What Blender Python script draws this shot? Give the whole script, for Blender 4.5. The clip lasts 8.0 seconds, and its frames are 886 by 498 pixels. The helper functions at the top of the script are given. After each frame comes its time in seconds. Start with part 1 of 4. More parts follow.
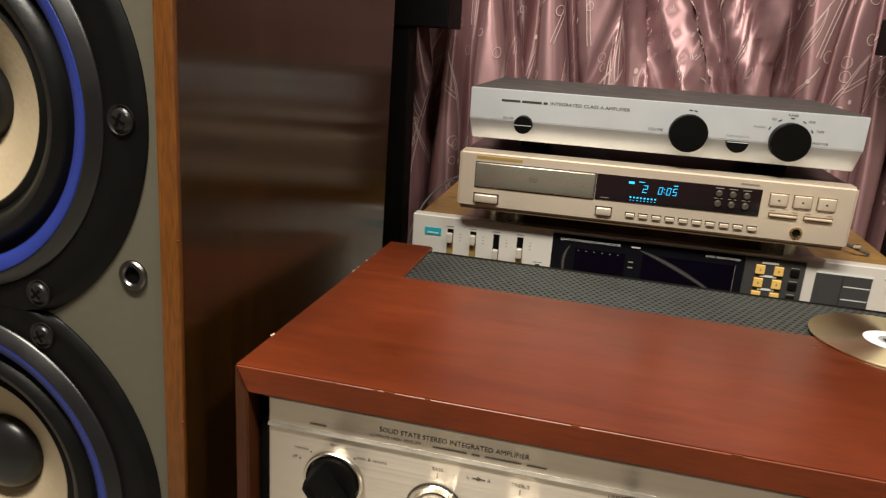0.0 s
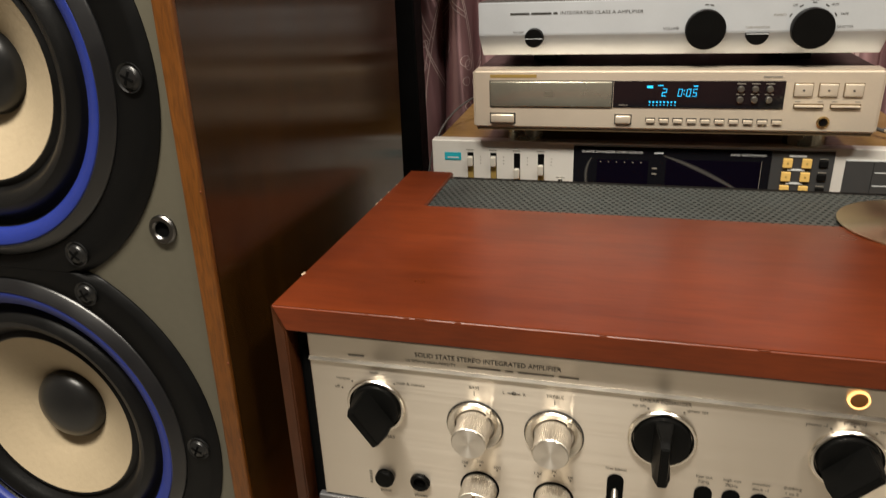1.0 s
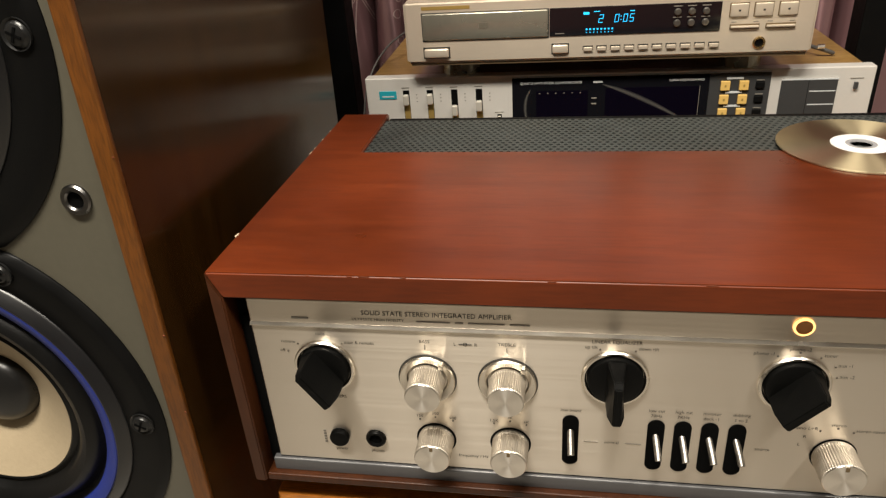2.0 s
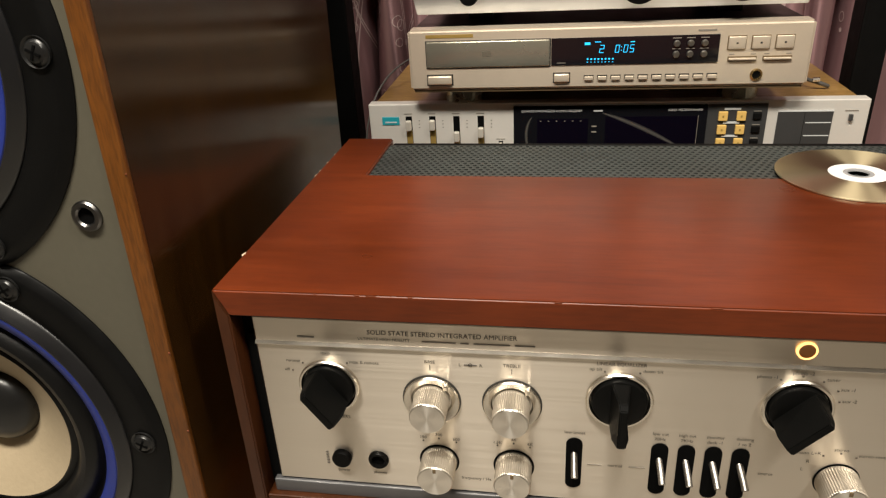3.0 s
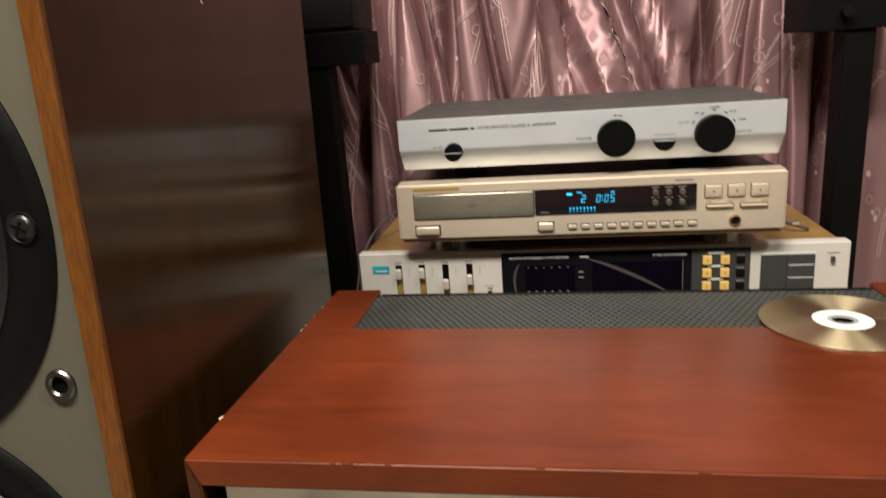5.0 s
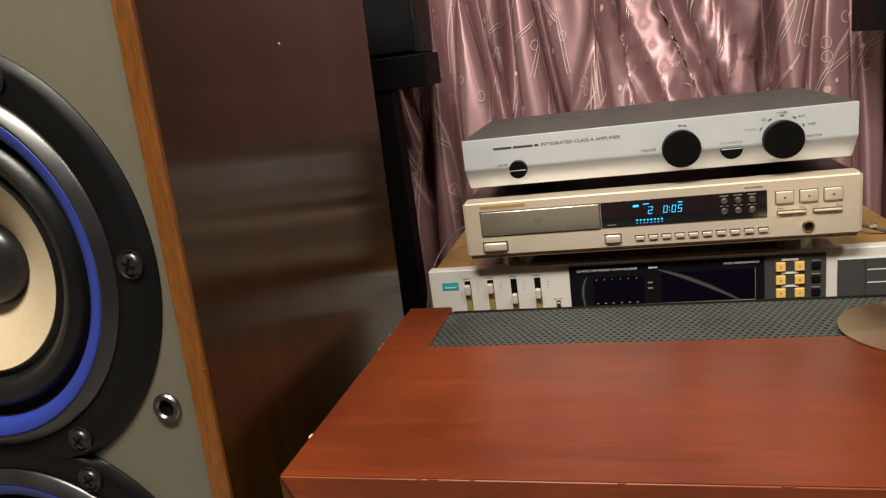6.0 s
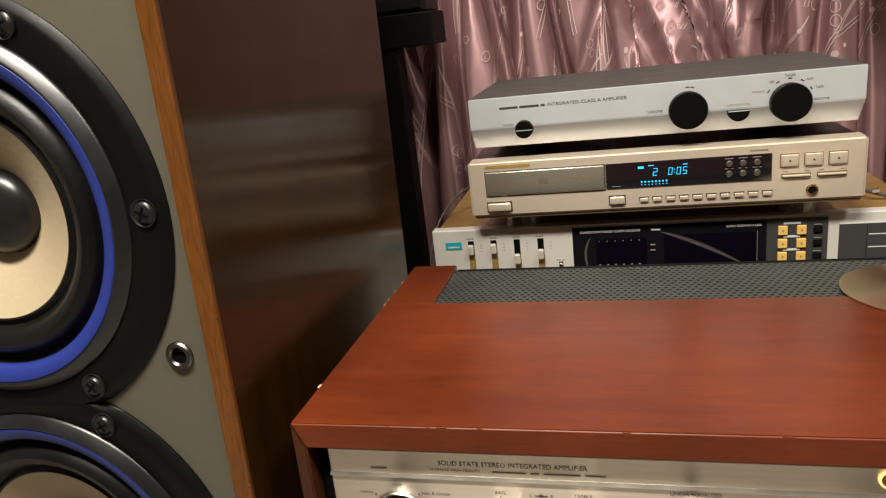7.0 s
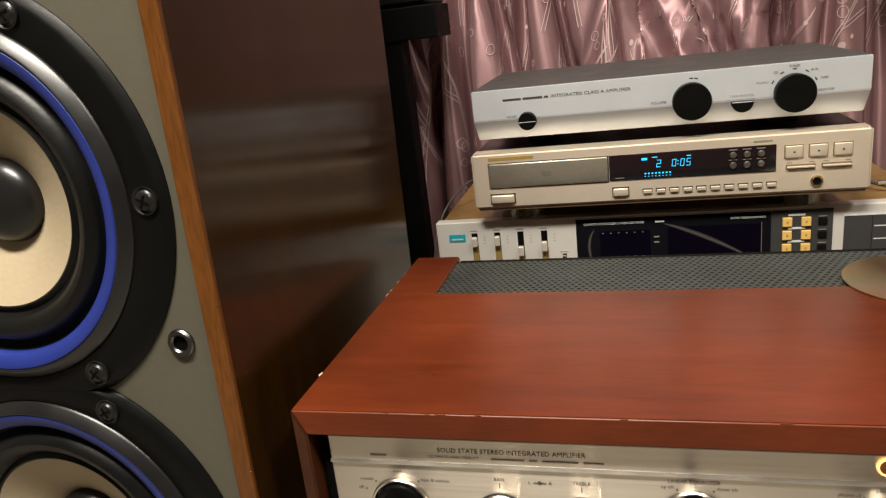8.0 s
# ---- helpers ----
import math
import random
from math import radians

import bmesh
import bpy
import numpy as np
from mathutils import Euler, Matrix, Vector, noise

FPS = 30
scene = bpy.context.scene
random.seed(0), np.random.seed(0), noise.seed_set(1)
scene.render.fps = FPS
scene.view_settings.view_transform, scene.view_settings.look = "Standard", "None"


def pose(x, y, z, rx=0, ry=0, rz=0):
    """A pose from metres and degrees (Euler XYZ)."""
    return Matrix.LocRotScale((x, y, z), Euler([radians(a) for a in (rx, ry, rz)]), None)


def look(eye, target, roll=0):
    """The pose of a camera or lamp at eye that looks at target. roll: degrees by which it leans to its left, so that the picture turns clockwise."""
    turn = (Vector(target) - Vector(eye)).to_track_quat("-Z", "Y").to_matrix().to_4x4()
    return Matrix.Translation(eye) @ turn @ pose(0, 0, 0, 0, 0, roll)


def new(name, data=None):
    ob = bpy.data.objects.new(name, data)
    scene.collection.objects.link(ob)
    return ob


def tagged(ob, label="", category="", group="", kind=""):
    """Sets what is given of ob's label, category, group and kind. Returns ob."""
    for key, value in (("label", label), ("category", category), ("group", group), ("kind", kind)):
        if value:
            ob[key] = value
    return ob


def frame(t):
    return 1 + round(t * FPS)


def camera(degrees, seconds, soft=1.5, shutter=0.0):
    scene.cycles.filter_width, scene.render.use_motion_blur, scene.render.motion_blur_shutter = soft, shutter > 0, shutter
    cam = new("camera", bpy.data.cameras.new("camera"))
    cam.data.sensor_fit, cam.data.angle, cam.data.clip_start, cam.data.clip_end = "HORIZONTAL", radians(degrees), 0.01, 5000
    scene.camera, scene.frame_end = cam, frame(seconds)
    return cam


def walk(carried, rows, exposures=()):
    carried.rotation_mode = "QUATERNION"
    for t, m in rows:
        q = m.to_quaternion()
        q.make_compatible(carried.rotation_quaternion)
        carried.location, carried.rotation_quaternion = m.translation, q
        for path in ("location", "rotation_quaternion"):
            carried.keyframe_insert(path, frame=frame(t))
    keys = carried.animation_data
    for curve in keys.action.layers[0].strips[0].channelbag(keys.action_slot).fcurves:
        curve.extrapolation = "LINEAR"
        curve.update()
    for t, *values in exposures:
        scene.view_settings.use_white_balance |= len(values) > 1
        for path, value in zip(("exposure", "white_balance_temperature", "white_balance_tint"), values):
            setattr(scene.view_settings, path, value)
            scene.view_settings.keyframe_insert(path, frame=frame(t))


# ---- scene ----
cam = camera(64.4, 8.0, soft=1.25, shutter=0.35)
PATH = [
    (0, (0.207, -0.357, 0.903), (-0.209, 1.509, 0.316), 3.6),
    (0.3, (0.206, -0.357, 0.911), (-0.248, 1.491, 0.297), 0.5),
    (0.5, (0.214, -0.353, 0.918), (-0.241, 1.474, 0.243), -2),
    (0.7, (0.211, -0.354, 0.915), (-0.226, 1.458, 0.194), -1.9),
    (0.8, (0.211, -0.355, 0.914), (-0.234, 1.451, 0.18), -2.0),
    (1, (0.214, -0.36, 0.907), (-0.265, 1.413, 0.115), -2.6),
    (1.2, (0.22, -0.352, 0.905), (-0.218, 1.415, 0.084), -3.2),
    (1.5, (0.22, -0.343, 0.919), (-0.204, 1.354, -0.051), -7.2),
    (1.7, (0.217, -0.337, 0.913), (-0.145, 1.368, -0.068), -5.9),
    (2.8, (0.206, -0.347, 0.906), (-0.097, 1.418, 0.015), -3),
    (3, (0.205, -0.346, 0.907), (-0.1, 1.415, 0.009), -3.3),
    (3.5, (0.205, -0.341, 0.899), (-0.061, 1.451, 0.051), -1.7),
    (4, (0.211, -0.337, 0.903), (-0.036, 1.475, 0.093), -1.5),
    (4.2, (0.219, -0.333, 0.915), (-0.05, 1.498, 0.157), -4.7),
    (4.5, (0.213, -0.344, 0.914), (-0.107, 1.464, 0.121), -4.7),
    (4.7, (0.22, -0.338, 0.914), (-0.058, 1.519, 0.236), -4.3),
    (5, (0.22, -0.338, 0.921), (-0.092, 1.561, 0.375), -4.2),
    (5.2, (0.21, -0.346, 0.923), (-0.154, 1.563, 0.448), -3.6),
    (6.3, (0.216, -0.355, 0.937), (-0.281, 1.506, 0.397), -8.2),
    (6.5, (0.211, -0.357, 0.934), (-0.281, 1.496, 0.364), -7.7),
    (7, (0.207, -0.361, 0.929), (-0.267, 1.488, 0.332), -6.7),
    (7.3, (0.208, -0.361, 0.926), (-0.265, 1.492, 0.341), -6.5),
    (7.5, (0.212, -0.361, 0.931), (-0.259, 1.489, 0.336), -6.4),
    (8, (0.213, -0.363, 0.924), (-0.285, 1.477, 0.32), -6.9),
]
walk(cam, [(t, look(eye, target, roll)) for t, eye, target, roll in PATH], [(0, 0.05), (1.5, 0.03), (3.5, 0.03), (4.5, 0.05), (5.0, 0.12), (6.5, 0.17), (7.2, 0.11), (8, 0.08)])

# ---- light ----
world = bpy.data.worlds.new("room_air")
scene.world = world
world.use_nodes = True
world.node_tree.nodes["Background"].inputs[0].default_value = (1.0, 0.9, 0.78, 1)
world.node_tree.nodes["Background"].inputs[1].default_value = 0.03


def area_lamp(name, at, target, sx, sy, watts, colour):
    data = bpy.data.lights.new(name, "AREA")
    data.shape, data.size, data.size_y, data.energy, data.color = "RECTANGLE", sx, sy, watts, colour
    ob = new(name, data)
    ob.matrix_world = look(at, target)
    return ob


area_lamp("overhead_light", (-0.02, -0.52, 2.05), (0.05, 0.2, 0.7), 0.72, 0.16, 42, (1.0, 0.925, 0.80))
# weak fill added at the right to lift that side, no known fitting
area_lamp("overhead_light", (0.95, -0.40, 2.12), (0.4, 0.2, 0.7), 0.22, 0.22, 11, (1.0, 0.925, 0.80))

# ---- materials ----


def nodes_of(name):
    m = bpy.data.materials.new(name)
    m.use_nodes = True
    nt = m.node_tree
    return m, nt, nt.nodes, nt.links, nt.nodes["Principled BSDF"]


def surface(name, colour, rough, metal=0.0, scale=60.0, vary=0.12, bump=0.15, stretch=(1, 1, 1), coat=0.0, aniso=0.0, stain=0.0, sheen=0.0, spec=0.5):
    """A paint, metal, plastic or cloth with grain at two scales."""
    m, nt, n, l, p = nodes_of(name)
    tc, mp = n.new("ShaderNodeTexCoord"), n.new("ShaderNodeMapping")
    mp.inputs["Scale"].default_value = stretch
    l.new(tc.outputs["Object"], mp.inputs["Vector"])
    fine, broad = n.new("ShaderNodeTexNoise"), n.new("ShaderNodeTexNoise")
    for tex, sc, det in ((fine, scale * 8, 4), (broad, scale, 3)):
        tex.inputs["Scale"].default_value, tex.inputs["Detail"].default_value = sc, det
        l.new(mp.outputs["Vector"], tex.inputs["Vector"])
    both = n.new("ShaderNodeMath")
    both.operation = "MULTIPLY_ADD"
    both.inputs[1].default_value = 0.5
    half = n.new("ShaderNodeMath")
    half.operation = "MULTIPLY"
    half.inputs[1].default_value = 0.5
    l.new(broad.outputs["Fac"], half.inputs[0])
    l.new(fine.outputs["Fac"], both.inputs[0])
    l.new(half.outputs[0], both.inputs[2])
    ramp = n.new("ShaderNodeMix")
    ramp.data_type = "RGBA"
    ramp.inputs["A"].default_value = (*[c * (1 - vary) for c in colour], 1)
    ramp.inputs["B"].default_value = (*[min(1, c * (1 + vary)) for c in colour], 1)
    l.new(both.outputs[0], ramp.inputs["Factor"])
    l.new(ramp.outputs["Result"], p.inputs["Base Color"])
    rr = n.new("ShaderNodeMapRange")
    rr.inputs["From Min"].default_value, rr.inputs["From Max"].default_value = 0.3, 0.7
    rr.inputs["To Min"].default_value, rr.inputs["To Max"].default_value = max(0.02, rough * (1 - stain - 0.1)), min(1, rough * (1 + stain + 0.1))
    l.new(broad.outputs["Fac"], rr.inputs["Value"])
    l.new(rr.outputs["Result"], p.inputs["Roughness"])
    p.inputs["Metallic"].default_value = metal
    p.inputs["Coat Weight"].default_value = coat
    p.inputs["Coat Roughness"].default_value = 0.12
    p.inputs["Anisotropic"].default_value = aniso
    p.inputs["Sheen Weight"].default_value = sheen
    p.inputs["Specular IOR Level"].default_value = spec
    if bump:
        b = n.new("ShaderNodeBump")
        b.inputs["Strength"].default_value, b.inputs["Distance"].default_value = bump, 0.0006
        l.new(fine.outputs["Fac"], b.inputs["Height"])
        l.new(b.outputs["Normal"], p.inputs["Normal"])
    return m


def wood(name, dark, light, rough, along="x", coat=0.3, coat_rough=0.15, grain=18.0, bump=0.08, spec=0.5, pores=0.72, across=None):
    """Veneer: long streaks along one axis, pores, and blotches of stain."""
    m, nt, n, l, p = nodes_of(name)
    tc, mp = n.new("ShaderNodeTexCoord"), n.new("ShaderNodeMapping")
    mp.inputs["Scale"].default_value = {"x": (0.12, 1, 1), "y": (1, 0.12, 1), "z": (1, 1, 0.12)}[along]
    l.new(tc.outputs["Object"], mp.inputs["Vector"])
    streak, pore, blot = (n.new("ShaderNodeTexNoise") for _ in range(3))
    for tex, sc, det, vec in ((streak, grain * 5, 5, mp), (pore, grain * 45, 3, mp), (blot, 7, 3, tc)):
        tex.inputs["Scale"].default_value, tex.inputs["Detail"].default_value = sc, det
        l.new(vec.outputs["Vector" if vec is mp else "Object"], tex.inputs["Vector"])
    streak.inputs["Distortion"].default_value = 1.2
    ramp = n.new("ShaderNodeValToRGB")
    ramp.color_ramp.elements[0].position, ramp.color_ramp.elements[1].position = 0.32, 0.7
    ramp.color_ramp.elements[0].color, ramp.color_ramp.elements[1].color = (*dark, 1), (*light, 1)
    l.new(streak.outputs["Fac"], ramp.inputs["Fac"])
    pr = n.new("ShaderNodeMapRange")
    pr.inputs["From Min"].default_value, pr.inputs["From Max"].default_value = 0.35, 0.6
    pr.inputs["To Min"].default_value, pr.inputs["To Max"].default_value = pores, 1.06
    l.new(pore.outputs["Fac"], pr.inputs["Value"])
    br = n.new("ShaderNodeMapRange")
    br.inputs["From Min"].default_value, br.inputs["From Max"].default_value = 0.3, 0.7
    br.inputs["To Min"].default_value, br.inputs["To Max"].default_value = 0.70, 1.20
    l.new(blot.outputs["Fac"], br.inputs["Value"])
    mu = n.new("ShaderNodeMath")
    mu.operation = "MULTIPLY"
    l.new(pr.outputs["Result"], mu.inputs[0])
    l.new(br.outputs["Result"], mu.inputs[1])
    vm = n.new("ShaderNodeVectorMath")
    vm.operation = "SCALE"
    l.new(ramp.outputs["Color"], vm.inputs[0])
    l.new(mu.outputs[0], vm.inputs["Scale"])
    l.new(vm.outputs["Vector"], p.inputs["Base Color"])
    rr = n.new("ShaderNodeMapRange")
    rr.inputs["From Min"].default_value, rr.inputs["From Max"].default_value = 0.3, 0.7
    rr.inputs["To Min"].default_value, rr.inputs["To Max"].default_value = rough * 0.8, rough * 1.25
    l.new(blot.outputs["Fac"], rr.inputs["Value"])
    l.new(rr.outputs["Result"], p.inputs["Roughness"])
    p.inputs["Coat Weight"].default_value, p.inputs["Coat Roughness"].default_value = coat, coat_rough
    p.inputs["Specular IOR Level"].default_value = spec
    if across:
        side = n.new("ShaderNodeCombineXYZ")
        for k in range(3):
            side.inputs[k].default_value = across[k]
        l.new(side.outputs["Vector"], p.inputs["Tangent"])
        p.inputs["Anisotropic"].default_value = 1.0
    b = n.new("ShaderNodeBump")
    b.inputs["Strength"].default_value, b.inputs["Distance"].default_value = bump, 0.0005
    l.new(pore.outputs["Fac"], b.inputs["Height"])
    l.new(b.outputs["Normal"], p.inputs["Normal"])
    return m


def glow(name, colour, strength):
    m, nt, n, l, p = nodes_of(name)
    p.inputs["Base Color"].default_value = (*[c * 0.3 for c in colour], 1)
    p.inputs["Emission Color"].default_value, p.inputs["Emission Strength"].default_value = (*colour, 1), strength
    return m


def brushed(name, colour, rough, aniso, axis="Z", turn=0.25, even=False):
    m = surface(name, colour, rough, 1.0, 160, 0.03, 0.04, (0.03, 1, 8) if axis == "Z" and not even else (1, 1, 1), aniso=aniso)
    nt = m.node_tree
    tan = nt.nodes.new("ShaderNodeTangent")
    tan.direction_type, tan.axis = "RADIAL", axis
    p = nt.nodes["Principled BSDF"]
    nt.links.new(tan.outputs["Tangent"], p.inputs["Tangent"])
    p.inputs["Anisotropic Rotation"].default_value = turn
    return m


def satin(name, colour):
    """Shiny woven cloth whose threads draw the light out lengthwise."""
    m = surface(name, colour, 0.42, 0.5, 8, 0.14, 0.12, (1, 1, 0.3), aniso=0.75, spec=0.6)
    nt = m.node_tree
    tan = nt.nodes.new("ShaderNodeTangent")
    tan.direction_type, tan.axis = "RADIAL", "Z"
    p = nt.nodes["Principled BSDF"]
    nt.links.new(tan.outputs["Tangent"], p.inputs["Tangent"])
    p.inputs["Anisotropic Rotation"].default_value = 0.25
    return m


MAHOGANY = wood("red_mahogany", (0.108, 0.0182, 0.0036), (0.138, 0.0248, 0.0050), 0.33, "x", 0.32, 0.24, 9.0, 0.05, 0.45, 0.88)
# the case mahogany darkened, with the shade on its sides put into the colour
SHADED_MAHOGANY = wood("shaded_mahogany", (0.040, 0.0115, 0.0030), (0.060, 0.0170, 0.0045), 0.36, "z", 0.0, 0.25, 9.0, 0.05, 0.35, 0.84)
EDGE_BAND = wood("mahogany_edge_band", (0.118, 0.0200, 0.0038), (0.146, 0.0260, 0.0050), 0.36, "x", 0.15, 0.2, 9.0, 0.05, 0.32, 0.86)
ROSEWOOD = wood("dark_rosewood", (0.025, 0.0098, 0.0015), (0.042, 0.0170, 0.0025), 0.20, "z", 0.0, 0.07, 8.0, 0.02, 0.68, 0.8, (0, 1, 0))
EDGE_WOOD = wood("teak_edge", (0.125, 0.039, 0.003), (0.160, 0.052, 0.0045), 0.45, "z", 0.1)
ORANGE_WOOD = wood("orange_varnished_wood", (0.72, 0.22, 0.012), (0.85, 0.30, 0.025), 0.3, "x", 0.4)
WALNUT_TOP = wood("walnut_veneer", (0.32, 0.175, 0.05), (0.45, 0.27, 0.09), 0.4, "x", 0.2)
WORN_WOOD = surface("worn_varnish_edge", (0.16, 0.038, 0.011), 0.6, 0, 80, 0.2, 0.2)
BARE_WOOD = surface("bare_chipped_wood", (0.6, 0.46, 0.33), 0.8, 0, 80, 0.2, 0.3)
BRUSHED = brushed("brushed_champagne_aluminium", (0.775, 0.705, 0.610), 0.34, 0.92)
CHROME = surface("polished_aluminium", (0.80, 0.75, 0.67), 0.25, 1.0, 50, 0.05, 0.02)
KNURLED = surface("turned_aluminium", (0.74, 0.68, 0.59), 0.52, 1.0, 90, 0.06, 0.05)
LEVER_STEEL = surface("dull_lever_steel", (0.36, 0.34, 0.31), 0.42, 1.0, 90, 0.08, 0.03)
TURNED_FACE = brushed("turned_knob_face", (0.84, 0.80, 0.74), 0.34, 0.85, "Y", 0.25)
SILVER_PAINT = surface("silver_grey_paint", (0.59, 0.62, 0.65), 0.38, 0.42, 50, 0.04, 0.08)
SLIDER_METAL = surface("pale_slider_metal", (0.72, 0.68, 0.6), 0.3, 0.4, 60, 0.05, 0)
SILVER_PANEL = surface("satin_silver_panel", (0.82, 0.79, 0.735), 0.38, 0.35, 50, 0.04, 0.05)
CHAMPAGNE = surface("champagne_gold_panel", (0.72, 0.625, 0.505), 0.34, 0.5, 45, 0.05, 0.06)
CHAMPAGNE_TRAY = surface("champagne_tray_cover", (0.43, 0.41, 0.335), 0.27, 0.75, 30, 0.08, 0.04)
COVER_BLACK = surface("dark_brown_black_paint", (0.020, 0.017, 0.014), 0.38, 0.0, 40, 0.2, 0.1)
TRAY_PRINT = surface("faint_tray_print", (0.26, 0.24, 0.19), 0.35, 0.6, 40, 0.1, 0.05)
GOLD_RIM = surface("polished_gold_rim", (0.55, 0.40, 0.20), 0.25, 1.0, 40, 0.08, 0.02)
ROUND_KEY = surface("smoked_metal_key", (0.20, 0.19, 0.17), 0.3, 0.8, 60, 0.1, 0.03)
CHAMPAGNE_DARK = surface("bronze_dark", (0.22, 0.16, 0.09), 0.4, 0.6, 40, 0.08, 0.05)
GOLD_PRINT = surface("gold_print", (0.5, 0.34, 0.1), 0.4, 0.5, 40, 0.1, 0)
BLACK_STEEL = surface("black_painted_steel", (0.003, 0.003, 0.003), 0.55, 0.0, 60, 0.25, 0.2, spec=0.1)
CHARCOAL = surface("charcoal_lid", (0.055, 0.055, 0.053), 0.6, 0.0, 30, 0.25, 0.15, stain=0.1, spec=0.3)
MESH_BLACK = surface("dusty_black_mesh", (0.058, 0.064, 0.060), 0.5, 0.3, 25, 0.4, 0.1, stain=0.2)
BLACK_PLASTIC = surface("black_plastic", (0.004, 0.004, 0.004), 0.45, 0, 70, 0.2, 0.1, spec=0.2)
BLACK_SATIN = surface("satin_black_knob", (0.0035, 0.0035, 0.0033), 0.4, 0, 70, 0.2, 0.06, spec=0.1)
BLACK_INSIDE = surface("black_interior", (0.003, 0.003, 0.003), 0.9, 0, 40, 0.2, 0, spec=0.05)
BLACK_GLASS = surface("smoked_display_window", (0.006, 0.006, 0.008), 0.08, 0, 20, 0.1, 0, spec=0.6)
PURPLE_GLASS = surface("dark_violet_window", (0.003, 0.002, 0.006), 0.1, 0, 20, 0.1, 0)
DARK_GREY_PANEL = surface("dark_grey_panel", (0.055, 0.055, 0.055), 0.4, 0.2, 40, 0.1, 0.05)
RUBBER = surface("black_rubber_surround", (0.004, 0.004, 0.004), 0.38, 0, 60, 0.3, 0.15, spec=0.25)
BASKET = surface("black_cast_frame", (0.0035, 0.0035, 0.0035), 0.42, 0.0, 80, 0.25, 0.07, spec=0.15)
BEVEL_GREY = surface("semi_gloss_black_rim", (0.007, 0.007, 0.008), 0.33, 0.0, 50, 0.2, 0.04, spec=0.6)
BLUE_RING = surface("royal_blue_ring", (0.013, 0.028, 0.21), 0.45, 0, 60, 0.2, 0.1)
PAPER_CONE = surface("cream_paper_cone", (0.40, 0.322, 0.212), 0.75, 0, 30, 0.1, 0.4)
CAP_BLACK = surface("glossy_black_cap", (0.010, 0.010, 0.010), 0.30, 0, 40, 0.2, 0.05)
BAFFLE_GREY = surface("grey_green_baffle_paint", (0.098, 0.090, 0.066), 0.42, 0, 25, 0.12, 0.2)
SCREW_STEEL = surface("blackened_screw", (0.035, 0.035, 0.035), 0.32, 0.7, 90, 0.3, 0.1)
NICKEL = surface("nickel_socket", (0.16, 0.155, 0.15), 0.3, 1.0, 60, 0.15, 0.05)
FINE_INK = surface("faded_fine_print", (0.085, 0.072, 0.056), 0.6, 0, 60, 0.25, 0)
INK = surface("black_print", (0.03, 0.028, 0.025), 0.6, 0, 60, 0.2, 0)
GREY_INK = surface("grey_print", (0.22, 0.2, 0.17), 0.6, 0, 60, 0.2, 0)
WHITE_INK = surface("white_print", (0.82, 0.82, 0.82), 0.6, 0, 60, 0.1, 0)
TEAL = surface("teal_badge", (0.02, 0.34, 0.42), 0.4, 0, 60, 0.08, 0)
YELLOW = surface("amber_button", (0.72, 0.47, 0.14), 0.4, 0, 60, 0.1, 0.05)
PALE_PLASTIC = surface("pale_label", (0.6, 0.62, 0.62), 0.5, 0, 60, 0.1, 0)
DISC_GOLD = brushed("golden_disc", (0.74, 0.64, 0.41), 0.38, 0.9, "Z", 0.25, True)
DISC_GOLD.node_tree.nodes["Bump"].inputs["Strength"].default_value = 0.0
DISC_GOLD.node_tree.links.remove(DISC_GOLD.node_tree.nodes["Principled BSDF"].inputs["Roughness"].links[0])
DISC_GOLD.node_tree.nodes["Principled BSDF"].inputs["Roughness"].default_value = 0.36
STRIP_STEEL = surface("blue_grey_steel_strip", (0.15, 0.15, 0.155), 0.4, 0.5, 40, 0.1, 0.05)
DISC_WHITE = surface("white_disc_hub", (0.82, 0.82, 0.8), 0.4, 0, 40, 0.04, 0)
CLEAR_GREY = surface("grey_hub_plastic", (0.35, 0.35, 0.36), 0.15, 0, 40, 0.1, 0)
CABLE = surface("grey_cable", (0.09, 0.085, 0.08), 0.45, 0, 60, 0.1, 0)
PLASTER = surface("cream_plaster", (0.44, 0.41, 0.36), 0.85, 0, 4, 0.06, 0.3)
FLOORING = surface("pale_floor_tiles", (0.46, 0.43, 0.38), 0.35, 0, 6, 0.1, 0.1, stain=0.2)
CYAN_GLOW = glow("cyan_display", (0.02, 0.55, 0.95), 1.5)
PALE_STREAK_SOFT = surface("pale_streak_film", (0.6, 0.57, 0.5), 0.8, 0, 60, 0.2, 0, spec=0.1)
PALE_STREAK_SOFT.node_tree.nodes["Principled BSDF"].inputs["Alpha"].default_value = 0.045
PALE_STREAK = surface("pale_streak_core", (0.6, 0.57, 0.5), 0.8, 0, 60, 0.2, 0, spec=0.1)
PALE_STREAK.node_tree.nodes["Principled BSDF"].inputs["Alpha"].default_value = 0.07
LAMP_GLOW = glow("amber_pilot_glow", (1.0, 0.50, 0.16), 2.4)
LAMP_CORE = surface("pilot_lens", (0.55, 0.24, 0.06), 0.3, 0, 60, 0.1, 0)
PATTERN = surface("silver_pink_thread", (0.66, 0.50, 0.48), 0.4, 0.25, 60, 0.12, 0)
SATIN = satin("dusty_pink_satin", (0.335, 0.192, 0.203))

# ---- builders ----
OFF = {}


def thing(name, at, label, category, group="", kind=""):
    ob = new(name)
    ob.location = at
    OFF[ob.name] = Vector(at)
    return tagged(ob, label, category, group, kind)


